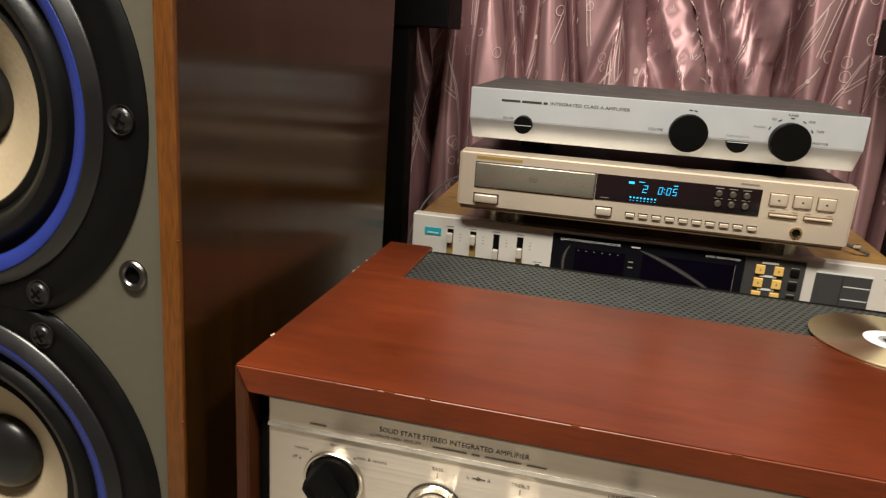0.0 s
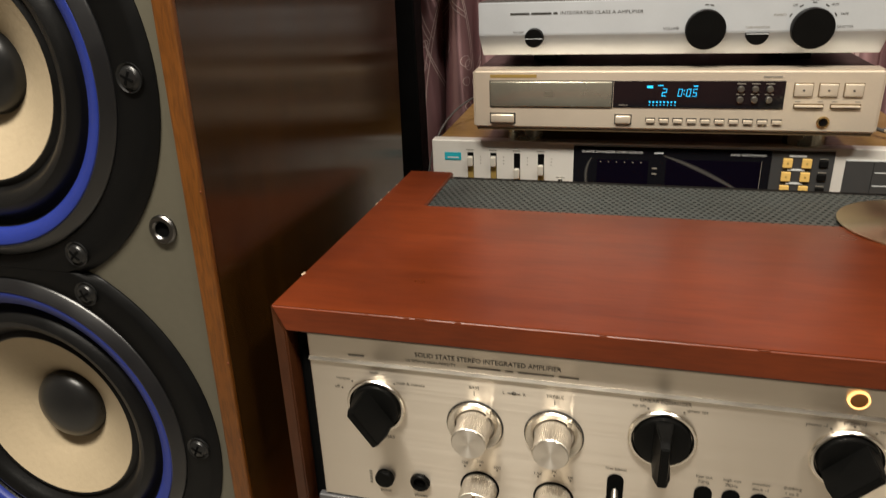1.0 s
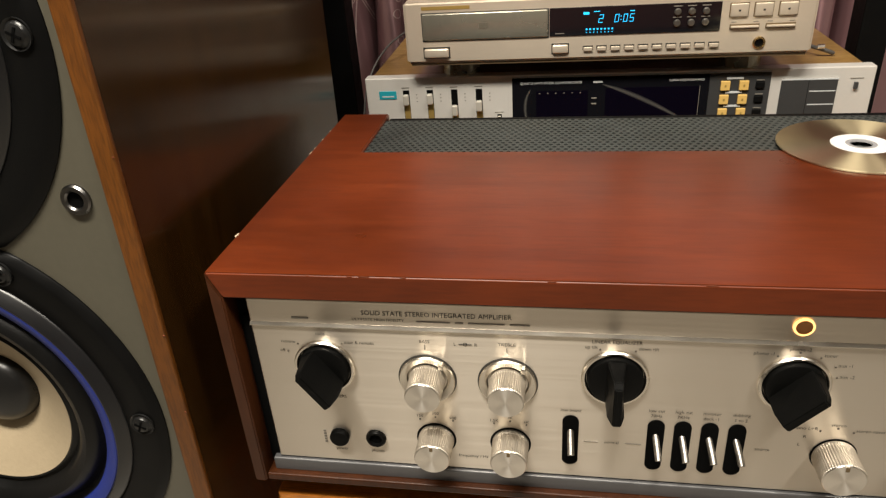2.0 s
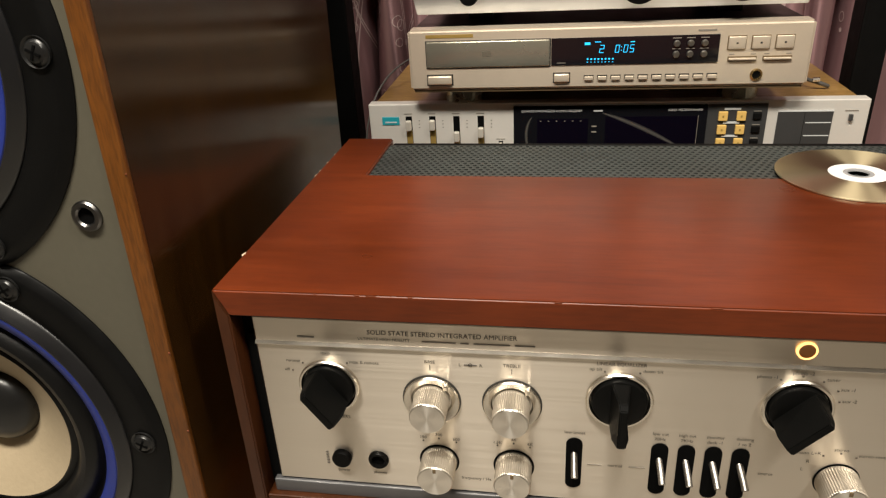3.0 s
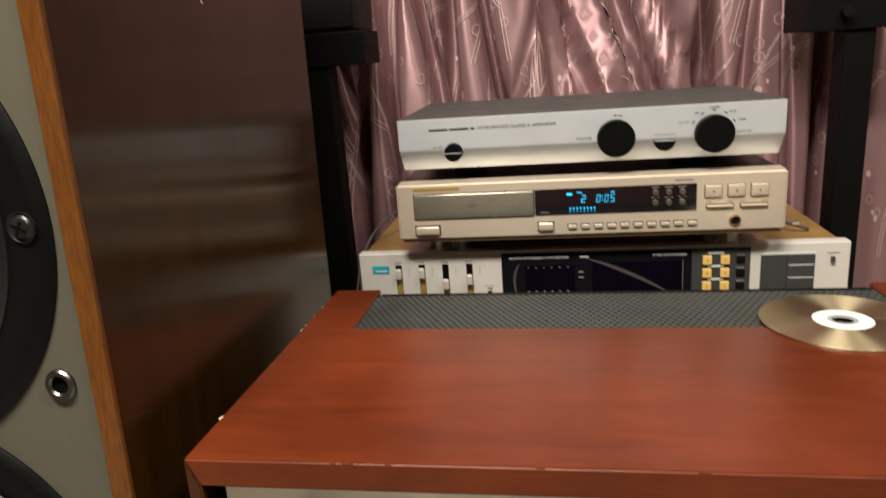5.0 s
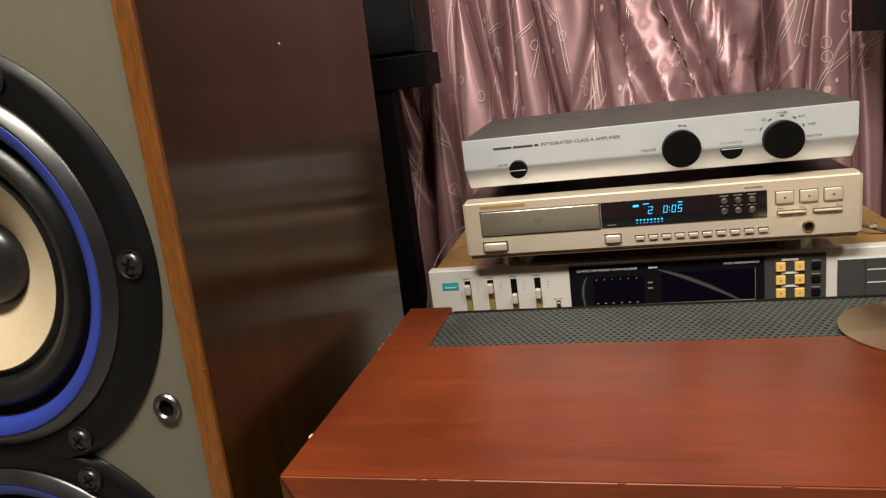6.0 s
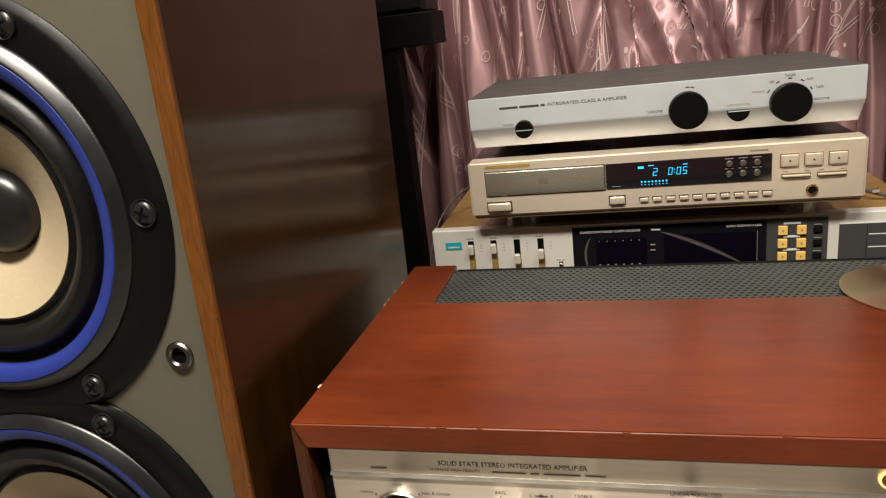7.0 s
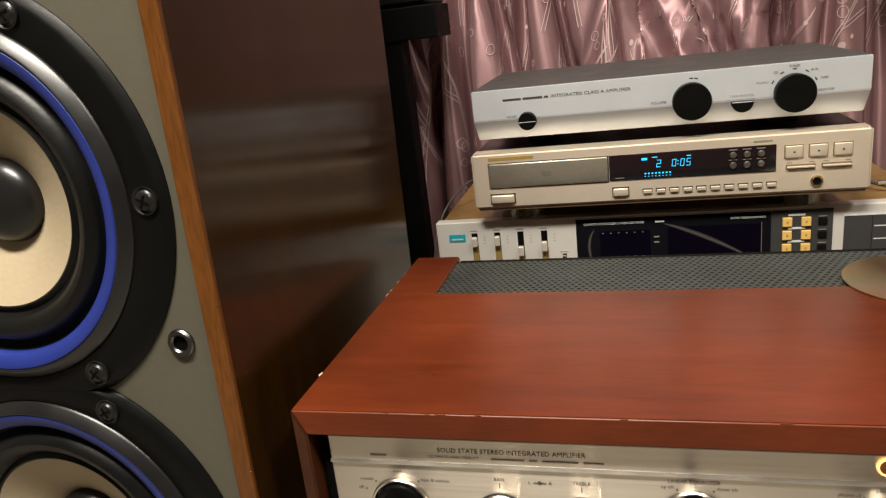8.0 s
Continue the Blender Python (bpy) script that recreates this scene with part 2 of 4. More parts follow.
def part(name, bm, material, parent, label="", smooth=False):
    me = bpy.data.meshes.new(name)
    bmesh.ops.recalc_face_normals(bm, faces=bm.faces)
    bm.to_mesh(me)
    bm.free()
    return mesh_part(name, me, material, parent, label, smooth)


def mesh_part(name, me, material, parent, label="", smooth=False):
    me.materials.append(material)
    if smooth:
        me.shade_smooth()
        me.set_sharp_from_angle(angle=radians(35))
    ob = new(name, me)
    if parent is not None:
        ob.parent = parent
        if parent.name in OFF:
            ob.location = -OFF[parent.name]
    return tagged(ob, label)


def block(x0, x1, y0, y1, z0, z1, bevel=0.0, seg=2):
    bm = bmesh.new()
    bmesh.ops.create_cube(bm, size=1, matrix=Matrix.Translation(((x0 + x1) / 2, (y0 + y1) / 2, (z0 + z1) / 2)) @ Matrix.Diagonal((x1 - x0, y1 - y0, z1 - z0, 1)))
    if bevel:
        bmesh.ops.bevel(bm, geom=bm.edges[:], offset=bevel, segments=seg, affect="EDGES", profile=0.5)
    return bm


def prism(points, y0, y1):
    """An outline in x and z, drawn out from y0 to y1."""
    bm = bmesh.new()
    a = [bm.verts.new((x, y0, z)) for x, z in points]
    b = [bm.verts.new((x, y1, z)) for x, z in points]
    bm.faces.new(a), bm.faces.new(b[::-1])
    for i in range(len(a)):
        j = (i + 1) % len(a)
        bm.faces.new((a[j], a[i], b[i], b[j]))
    return bm


def lathe(profile, cx, cz, y=0.0, seg=48, closed=False, flute=0.0, flutes=0):
    """Rings (radius, how far proud of y) turned about an axis along y."""
    bm = bmesh.new()
    rings = []
    for r, h in profile:
        ring = []
        for k in range(seg):
            a = 2 * math.pi * k / seg
            rr = r * (1 - flute * (k % 2)) if flutes else r
            ring.append(bm.verts.new((cx + rr * math.cos(a), y - h, cz + rr * math.sin(a))))
        rings.append(ring)
    for p, q in zip(rings, rings[1:]):
        for k in range(seg):
            j = (k + 1) % seg
            bm.faces.new((p[k], p[j], q[j], q[k]))
    if closed:
        bm.faces.new(rings[-1])
    return bm


def merged(*bms):
    out = bmesh.new()
    for bm in bms:
        me = bpy.data.meshes.new("joined")
        bm.to_mesh(me)
        bm.free()
        out.from_mesh(me)
        bpy.data.meshes.remove(me)
    return out


def words(text, x, z, size, y, material, parent, align="CENTER", name="lettering", squeeze=1.0):
    """Printed words on a panel that faces -y; size is the height of a capital."""
    cu = bpy.data.curves.new(name, "FONT")
    cu.body, cu.size, cu.align_x, cu.align_y, cu.resolution_u = text, size / 0.69, align, "CENTER", 2
    tmp = new("words_tmp", cu)
    me = bpy.data.meshes.new_from_object(tmp.evaluated_get(bpy.context.evaluated_depsgraph_get()))
    bpy.data.objects.remove(tmp)
    bpy.data.curves.remove(cu)
    me.name = name
    me.transform(Matrix.Translation((x, y, z)) @ Matrix.Rotation(radians(90), 4, "X") @ Matrix.Diagonal((squeeze, 1, 1, 1)))
    return mesh_part(name, me, material, parent)


def bar(x0, x1, z0, z1, y, material, parent, name="printed_bar"):
    return part(name, block(x0, x1, y - 0.0002, y + 0.001, z0, z1), material, parent)


def tube(points, radius, seg=8):
    bm = bmesh.new()
    pts = [Vector(p) for p in points]
    rings = []
    for i, p in enumerate(pts):
        d = (pts[min(i + 1, len(pts) - 1)] - pts[max(i - 1, 0)]).normalized()
        q = d.to_track_quat("Z", "Y")
        rings.append([bm.verts.new(p + q @ Vector((radius * math.cos(2 * math.pi * k / seg), radius * math.sin(2 * math.pi * k / seg), 0))) for k in range(seg)])
    for a, b in zip(rings, rings[1:]):
        for k in range(seg):
            j = (k + 1) % seg
            bm.faces.new((a[k], a[j], b[j], b[k]))
    bm.faces.new(rings[0]), bm.faces.new(rings[-1])
    return bm


def bezier(p0, p1, p2, p3, n=16):
    p0, p1, p2, p3 = (Vector(p) for p in (p0, p1, p2, p3))
    return [p0 * (1 - t) ** 3 + p1 * 3 * t * (1 - t) ** 2 + p2 * 3 * t * t * (1 - t) + p3 * t**3 for t in (i / n for i in range(n + 1))]


# ---- the room ----


def room():
    for name, b in (("floor", (-1.7, 2.3, -2.6, 1.0, -0.1, 0.0)), ("ceiling", (-1.7, 2.3, -2.6, 1.0, 2.6, 2.7)), ("wall_back", (-1.7, 2.3, 0.9, 1.0, 0, 2.6)),
                    ("wall_front", (-1.7, 2.3, -2.7, -2.6, 0, 2.6)), ("wall_left", (-1.8, -1.7, -2.6, 1.0, 0, 2.6)), ("wall_right", (2.3, 2.4, -2.6, 1.0, 0, 2.6))):
        ob = part(name, block(*b), FLOORING if name == "floor" else PLASTER, None)
        tagged(ob, "pale polished floor tiles" if name == "floor" else "plain cream painted plaster surface of the room", name.split("_")[0], kind="structure")


room()

# ---- the curtain ----
CUR_Y, CUR_X0, CUR_X1 = 0.765, -0.6, 1.15


# hanging folds: where, half width, depth, lean
FOLDS = [(-0.070, 0.016, 0.050, 0.05), (-0.020, 0.012, 0.040, 0.0), (0.040, 0.015, 0.055, -0.15), (0.078, 0.010, 0.050, -0.03), (0.136, 0.012, 0.055, -0.15), (0.178, 0.006, 0.012, 0.1), (0.226, 0.021, 0.050, -0.10), (0.266, 0.014, 0.062, -0.28),
         (0.306, 0.014, 0.050, -0.36), (0.352, 0.020, 0.060, -0.42), (0.408, 0.010, 0.045, -0.40), (0.447, 0.016, 0.060, -0.06), (0.503, 0.009, 0.014, 0.06), (0.548, 0.008, 0.014, -0.05)]
fold_rng = random.Random(12)
for start, stop in ((-0.6, -0.11), (0.6, 1.16)):
    at = start
    while at < stop:
        FOLDS.append((at, fold_rng.uniform(0.009, 0.017), fold_rng.uniform(0.035, 0.055), fold_rng.uniform(-0.15, 0.1)))
        at += fold_rng.uniform(0.042, 0.07)


def cloth(s, z):
    """The hanging satin: broad soft ridges parted by deep leaning folds."""
    dz = 0.25 * math.tanh((z - 0.9) / 0.25)
    y = CUR_Y - 0.016 + 0.005 * math.sin(2 * math.pi * (s + 0.1 * dz) / 0.117 + 0.7) + 0.0035 * math.sin(2 * math.pi * (s + 0.12 * dz) / 0.041 + 1.1)
    y -= 0.0022 * math.sin(31 * s + 14 * z) * math.sin(11 * z + 5 * s)
    x = s
    for c, w, d, lean in FOLDS:
        u = (s - c - lean * dz) / (1.3 * w)
        if abs(u) < 3:
            y += 1.25 * d * math.exp(-(abs(u) ** 2.6))
            x -= 0.55 * 1.3 * w * u * math.exp(-(((abs(u) - 1.1) / 0.7) ** 2))
    return x, y, z


def curtain():
    ob = thing("curtain", (0.27, CUR_Y, 0.05), "dusty pink satin curtain with silvery branch pattern hanging in folds", "curtain")
    nx, nz = 1100, 70
    verts = [cloth(CUR_X0 + (CUR_X1 - CUR_X0) * i / nx, 0.05 + 2.35 * j / nz) for j in range(nz + 1) for i in range(nx + 1)]
    faces = [(j * (nx + 1) + i, j * (nx + 1) + i + 1, (j + 1) * (nx + 1) + i + 1, (j + 1) * (nx + 1) + i) for j in range(nz) for i in range(nx)]
    me = bpy.data.meshes.new("cloth")
    me.from_pydata(verts, [], faces)
    drape = mesh_part("cloth", me, SATIN, ob, smooth=False)
    me.shade_smooth()
    solid = drape.modifiers.new("thick", "SOLIDIFY")
    solid.thickness, solid.offset = 0.0012, -1
    # woven figure: branches in double lines, rings and dots
    rng = random.Random(5)
    pv, pf = [], []

    grid = np.linspace(CUR_X0, CUR_X1, 4000)
    line = np.array([cloth(s, 0.9) for s in grid])
    arc = np.r_[0, np.cumsum(np.linalg.norm(np.diff(line, axis=0), axis=1))]

    def on(a, z):
        s = float(np.interp(a, arc, grid))
        p, q, r = (Vector(cloth(s + ds, z + dz)) for ds, dz in ((0, 0), (0.0006, 0), (0, 0.002)))
        n = (q - p).cross(r - p).normalized()
        if n.y > 0:
            n = -n
        return p + n * 0.0011

    def ribbon(pts, w):
        base = len(pv)
        for i, (s, z) in enumerate(pts):
            s2, z2 = pts[min(i + 1, len(pts) - 1)]
            s1, z1 = pts[max(i - 1, 0)]
            d = math.hypot(s2 - s1, z2 - z1) or 1
            nxx, nzz = -(z2 - z1) / d * w / 2, (s2 - s1) / d * w / 2
            pv.append(on(s + nxx, z + nzz))
            pv.append(on(s - nxx, z - nzz))
        for i in range(len(pts) - 1):
            a = base + 2 * i
            pf.append((a, a + 1, a + 3, a + 2))

    def ring(s, z, r, w):
        ribbon([(s + r * 0.8 * math.cos(a), z + r * math.sin(a)) for a in (2 * math.pi * k / 24 for k in range(25))], w)

    def dot(s, z, r):
        base = len(pv)
        pv.extend(on(s + r * 0.8 * math.cos(a), z + r * math.sin(a)) for a in (2 * math.pi * k / 12 for k in range(12)))
        pf.append(tuple(range(base, base + 12)))

    def branch(s, z, ang, length, bend, depth):
        """Two lines that run together to a tip; a twig may end in a curl."""
        tips = []
        for side in (-0.0026, 0.0026):
            pts, a, cs, cz = [], ang, s, z
            n = max(8, int(length / 0.003))
            for i in range(n + 1):
                taper = 1 - (i / n) ** 2
                pts.append((cs + side * taper * math.sin(a), cz - side * taper * math.cos(a)))
                tips.append((cs, cz, a))
                cs, cz, a = cs + length / n * math.cos(a), cz + length / n * math.sin(a), a + bend / n
            ribbon(pts, 0.0012)
        if depth:
            way = rng.choice((-1, 1))
            for at in (rng.uniform(0.10, 0.2), rng.uniform(0.28, 0.4)):
                ps, pz, pa = tips[int(at * len(tips))]
                way = -way
                branch(ps, pz, pa + way * rng.uniform(0.5, 0.85), length * rng.uniform(0.35, 0.55), -way * rng.uniform(0.2, 0.9), depth - 1)
        elif rng.random() < 0.4:
            ps, pz, pa = tips[-1]
            turn, r = rng.choice((-1, 1)), 0.0065
            ribbon([(ps + 0.8 * r * (1 - 0.45 * k / 20) * (math.cos(pa + turn * 0.30 * k) - math.cos(pa)), pz + r * (1 - 0.45 * k / 20) * (math.sin(pa + turn * 0.30 * k) - math.sin(pa))) for k in range(21)], 0.0013)

    a0, a1 = (float(np.interp(s, grid, arc)) for s in (-0.15, 0.75))
    for col in range(int((a1 - a0) / 0.085)):
        for row in range(3):
            branch(a0 + col * 0.085 + rng.uniform(-0.02, 0.02), 0.56 + row * 0.22 + (col % 2) * 0.11 + rng.uniform(-0.03, 0.03), math.pi / 2 + rng.uniform(-0.3, 0.3), rng.uniform(0.22, 0.30), rng.uniform(-0.7, 0.7), 1)
    for k in range(int((a1 - a0) * 95)):
        ring(rng.uniform(a0, a1), rng.uniform(0.62, 1.2), rng.uniform(0.0055, 0.0085), 0.0010)
    for k in range(int((a1 - a0) * 95)):
        dot(rng.uniform(a0, a1), rng.uniform(0.62, 1.2), rng.uniform(0.003, 0.0055))
    me = bpy.data.meshes.new("pattern")
    me.from_pydata(pv, [], pf)
    tagged(mesh_part("pattern", me, PATTERN, ob, "silvery woven branches, rings and dots"), kind="stuff")


curtain()

# ---- the table under the stack ----


def table():
    ob = thing("table", (0.29, 0.35, 0), "low orange varnished wooden table carrying the hi-fi stack", "table")
    part("tabletop", block(0.008, 0.62, 0.006, 0.73, 0.475, 0.505, 0.002), ORANGE_WOOD, ob)
    for x in (0.035, 0.57):
        for y in (0.03, 0.68):
            part("leg", block(x, x + 0.04, y, y + 0.04, 0, 0.475, 0.002), ORANGE_WOOD, ob)
    part("shelf", block(0.035, 0.61, 0.05, 0.7, 0.2, 0.22, 0.002), ORANGE_WOOD, ob)


table()

# ---- the tall loudspeaker ----
SP_X, SP_Z1, SP_Z2, SP_BOLT = -0.1328, 0.0952, -0.1608, 0.1313


def loudspeaker():
    # built upright round the point p0 of its front, then leaned back
    ob = new("floor_loudspeaker")
    ob.matrix_world = pose(-0.0608, -0.0059, 0.7496, -2.17, 0.2, -0.89)
    tagged(ob, "dark rosewood floor loudspeaker with grey baffle and two cream woofers", "loudspeaker")
    xr, xl, depth, zb, zt = 0.031, -0.297, 0.375, -0.66, 0.46
    part("side_panel", block(xr - 0.018, xr, 0.0015, depth, zb, zt), ROSEWOOD, ob, "glossy dark rosewood side")
    part("side_panel", block(xl, xl + 0.018, 0.0015, depth, zb, zt), ROSEWOOD, ob, "glossy dark rosewood side")
    part("top_panel", block(xl + 0.018, xr - 0.018, 0.0015, depth, zt - 0.018, zt), ROSEWOOD, ob)
    part("bottom_panel", block(xl + 0.018, xr - 0.018, 0.0015, depth, zb, zb + 0.018), ROSEWOOD, ob)
    part("back_panel", block(xl + 0.018, xr - 0.018, depth - 0.018, depth, zb + 0.018, zt - 0.018), BLACK_STEEL, ob)
    for a, b in ((xr - 0.0125, xr + 0.0005), (xl - 0.0005, xl + 0.0125)):
        part("edge_strip", block(a, b, -0.003, 0.0015, zb, zt, 0.0012), EDGE_WOOD, ob, "teak coloured edge strip")
    bf = bmesh.new()
    loops = [[(xl + 0.0125, zb + 0.018), (xr - 0.0125, zb + 0.018), (xr - 0.0125, zt - 0.018), (xl + 0.0125, zt - 0.018)]]
    loops += [[(SP_X + 0.112 * math.cos(2 * math.pi * k / 64), cz + 0.112 * math.sin(2 * math.pi * k / 64)) for k in range(64)] for cz in (SP_Z1, SP_Z2)]
    for pts in loops:
        vs = [bf.verts.new((x, 0, z)) for x, z in pts]
        for i in range(len(vs)):
            bf.edges.new((vs[i], vs[(i + 1) % len(vs)]))
    bmesh.ops.triangle_fill(bf, use_beauty=True, use_dissolve=False, edges=bf.edges[:])
    back = bmesh.ops.extrude_face_region(bf, geom=bf.faces[:])
    bmesh.ops.translate(bf, vec=(0, 0.02, 0), verts=[v for v in back["geom"] if isinstance(v, bmesh.types.BMVert)])
    part("baffle", bf, BAFFLE_GREY, ob, "grey painted baffle board")
    for cz, flat in ((SP_Z1, -1), (SP_Z2, 1)):
        cx = SP_X
        fl = lathe([(0.1450, -0.001), (0.1450, 0.0012), (0.1442, 0.0020), (0.1404, 0.0044), (0.1390, 0.0050), (0.1375, 0.0052), (0.1205, 0.0052), (0.1197, 0.0048), (0.1190, 0.0042)], cx, cz, 0, 96)
        for v in fl.verts:
            if (v.co.z - cz) * flat > 0.1279:
                v.co.z = cz + 0.1279 * flat
        w = part("woofer", fl, BASKET, ob, "woofer in a black cast frame", True)
        part("bevel_ring", lathe([(0.1190, 0.0042), (0.1186, 0.0052), (0.1178, 0.0060), (0.1128, 0.0104), (0.1120, 0.0108), (0.1112, 0.0106), (0.1106, 0.0096)], cx, cz, 0, 96), BEVEL_GREY, w, "semi-gloss black raised rim", True)
        part("blue_ring", lathe([(0.1106, 0.0096), (0.1100, 0.0101), (0.1088, 0.0102), (0.1050, 0.0088), (0.1012, 0.0070), (0.1002, 0.0056), (0.1000, 0.0020)], cx, cz, 0, 96), BLUE_RING, w, "royal blue foam gasket ring", True)
        part("surround", lathe([(0.1000, 0.0020), (0.0990, -0.0010), (0.0965, -0.0030), (0.0945, -0.0020), (0.0925, 0.0015), (0.0895, 0.0050), (0.0855, 0.0068), (0.0815, 0.0056), (0.0775, 0.0018), (0.0750, -0.0020), (0.0735, -0.0030), (0.0715, -0.0016), (0.0700, -0.0008), (0.0688, -0.0016)], cx, cz, 0, 96), RUBBER, w, "black rubber roll surround", True)
        part("cone", lathe([(0.0688, -0.0016), (0.0672, -0.0026), (0.055, -0.0088), (0.042, -0.0160), (0.030, -0.0232), (0.024, -0.0270)], cx, cz, 0, 96), PAPER_CONE, w, "cream paper cone", True)
        dome = [(0.0292, -0.0240), (0.0288, -0.0215)] + [(0.0285 * math.cos(a), -0.0215 + 0.0140 * math.sin(a)) for a in (radians(d) for d in (8, 18, 30, 42, 55, 68, 80, 88))]
        part("dust_cap", lathe(dome, cx, cz, 0, 48, True), CAP_BLACK, w, "glossy black domed dust cap", True)
        for k in range(6):
            a = radians(60 * k)
            sx, sz = cx + SP_BOLT * math.cos(a), cz + SP_BOLT * math.sin(a)
            head = lathe([(0.0086, 0.0055), (0.0086, 0.0068), (0.0080, 0.0064), (0.0072, 0.0058), (0.0064, 0.0062), (0.0055, 0.0078), (0.0034, 0.0086), (0.0015, 0.0088)], sx, sz, 0, 20, True)
            s = part("screw", head, SCREW_STEEL, w, "blackened cross-head screw", True)
            for rot in (0, 90):
                slot = block(-0.0042, 0.0042, -0.0091, -0.0080, -0.0007, 0.0007)
                bmesh.ops.transform(slot, matrix=Matrix.Translation((sx, 0, sz)) @ Matrix.Rotation(radians(rot + 25 + 40 * k), 4, "Y"), verts=slot.verts)
                part("cross_slot", slot, BLACK_INSIDE, s)
    so = part("grille_socket", lathe([(0.0095, -0.001), (0.0095, 0.0015), (0.0085, 0.0028), (0.0062, 0.0028), (0.0052, 0.0016), (0.0052, -0.001)], -0.0019, 0.0012, 0, 28), NICKEL, ob, "nickel grille socket", True)
    part("bore", lathe([(0.0052, 0.0004), (0.0005, 0.0003)], -0.0019, 0.0012, 0, 20, True), BLACK_INSIDE, so)
    # wear flecks along the strip
    rng = random.Random(3)
    for k in range(3):
        z = rng.uniform(-0.26, 0.2)
        r = rng.uniform(0.0003, 0.0005)
        part("chipped_spot", block(xr - 0.0006, xr + 0.0009, -0.0034, -0.0034 + 2 * r, z - r, z + r * 1.6, 0.0003), WORN_WOOD, ob)
    part("paint_speck", block(xr - 0.001, xr + 0.0006, 0.1665, 0.1683, 0.2217, 0.2235, 0.0004), BARE_WOOD, ob)


loudspeaker()
# the plinth that it leans on
pl = thing("speaker_plinth", (-0.2, 0.2, 0), "low dark wooden plinth under the floor loudspeaker", "plinth")
part("plinth_board", block(-0.38, -0.02, 0.0, 0.42, 0.0, 0.075, 0.003), ROSEWOOD, pl)

# ---- black speaker stands in front of the curtain ----


def stand(cx, aside):
    ob = thing("speaker_stand", (cx, 0.64, 0), "black steel speaker stand with slim pole beside the stack", "speaker stand", "stands beside the stack")
    part("base_plate", block(cx - 0.07, cx + 0.07, 0.58, 0.70, 0, 0.012, 0.002), BLACK_STEEL, ob)
    part("pole", block(cx + aside - 0.0175, cx + aside + 0.0175, 0.62, 0.66, 0.012, 0.9085, 0.002), BLACK_STEEL, ob)
    part("top_bracket", block(cx - 0.0740, cx + 0.0740, 0.615, 0.70, 0.9085, 0.953, 0.002), BLACK_STEEL, ob)
    part("clamp_knob", lathe([(0.006, 0), (0.007, 0.008), (0.006, 0.014)], cx - 0.03, 0.930, 0.615, 16, True), BLACK_PLASTIC, ob)
    sp = thing("satellite_speaker", (cx, 0.64, 0.953), "small black speaker cabinet on a stand", "loudspeaker", "satellites on stands")
    part("cabinet", block(cx - 0.0668, cx + 0.0668, 0.621, 0.70, 0.9533, 1.12, 0.003), BLACK_PLASTIC, sp)
    part("grille", block(cx - 0.060, cx + 0.060, 0.6175, 0.621, 0.958, 1.113, 0.001), BLACK_STEEL, sp)


stand(-0.0966, 0.002)
stand(0.6036, -0.0071)

# ---- the wood-cased amplifier in front ----
AW, AD, AZ0, AZ1, PY = 0.541, 0.311, 0.527, 0.700, 0.009
# it stands a little askew and leans back by a degree
AMP_LEAN = pose(0.0005, -0.0015, 0.7001, -1.0, 0.12, -0.35) @ Matrix.Translation((0, 0, -0.7))


def bar_knob(parent, cx, cz, turn, label):
    """A round black base in a bright ring, with a flat finger bar across it."""
    k = part("rotary_knob", lathe([(0.0168, 0.0), (0.0168, 0.003), (0.0161, 0.0052), (0.0150, 0.0058), (0.001, 0.0058)], cx, cz, PY, 48, True), BLACK_SATIN, parent, label, True)
    part("trim_ring", lathe([(0.0201, 0.0), (0.0201, 0.0022), (0.0194, 0.0031), (0.0182, 0.0031), (0.0171, 0.0012)], cx, cz, PY, 56), CHROME, k, "bright metal ring", True)
    fin = bmesh.new()
    out = [(-0.0152, 0.004), (-0.0152, 0.019), (-0.0142, 0.0285), (0.0130, 0.0285), (0.0148, 0.024), (0.0152, 0.004)]
    a = [fin.verts.new((-(0.0056 if h < 0.02 else 0.0024), -h, s)) for s, h in out]
    b = [fin.verts.new(((0.0056 if h < 0.02 else 0.0024), -h, s)) for s, h in out]
    fin.faces.new(a), fin.faces.new(b[::-1])
    for i in range(6):
        j = (i + 1) % 6
        fin.faces.new((a[j], a[i], b[i], b[j]))
    bmesh.ops.bevel(fin, geom=fin.edges[:], offset=0.0006, segments=2, affect="EDGES")
    bmesh.ops.transform(fin, matrix=Matrix.Translation((cx, PY, cz)) @ Matrix.Rotation(radians(turn), 4, "Y"), verts=fin.verts)
    part("finger_bar", fin, BLACK_SATIN, k)
    mark = block(-0.0006, 0.0006, -0.0287, -0.0280, 0.004, 0.012)
    bmesh.ops.transform(mark, matrix=Matrix.Translation((cx, PY, cz)) @ Matrix.Rotation(radians(turn), 4, "Y"), verts=mark.verts)
    part("pointer_mark", mark, BLACK_SATIN, k)


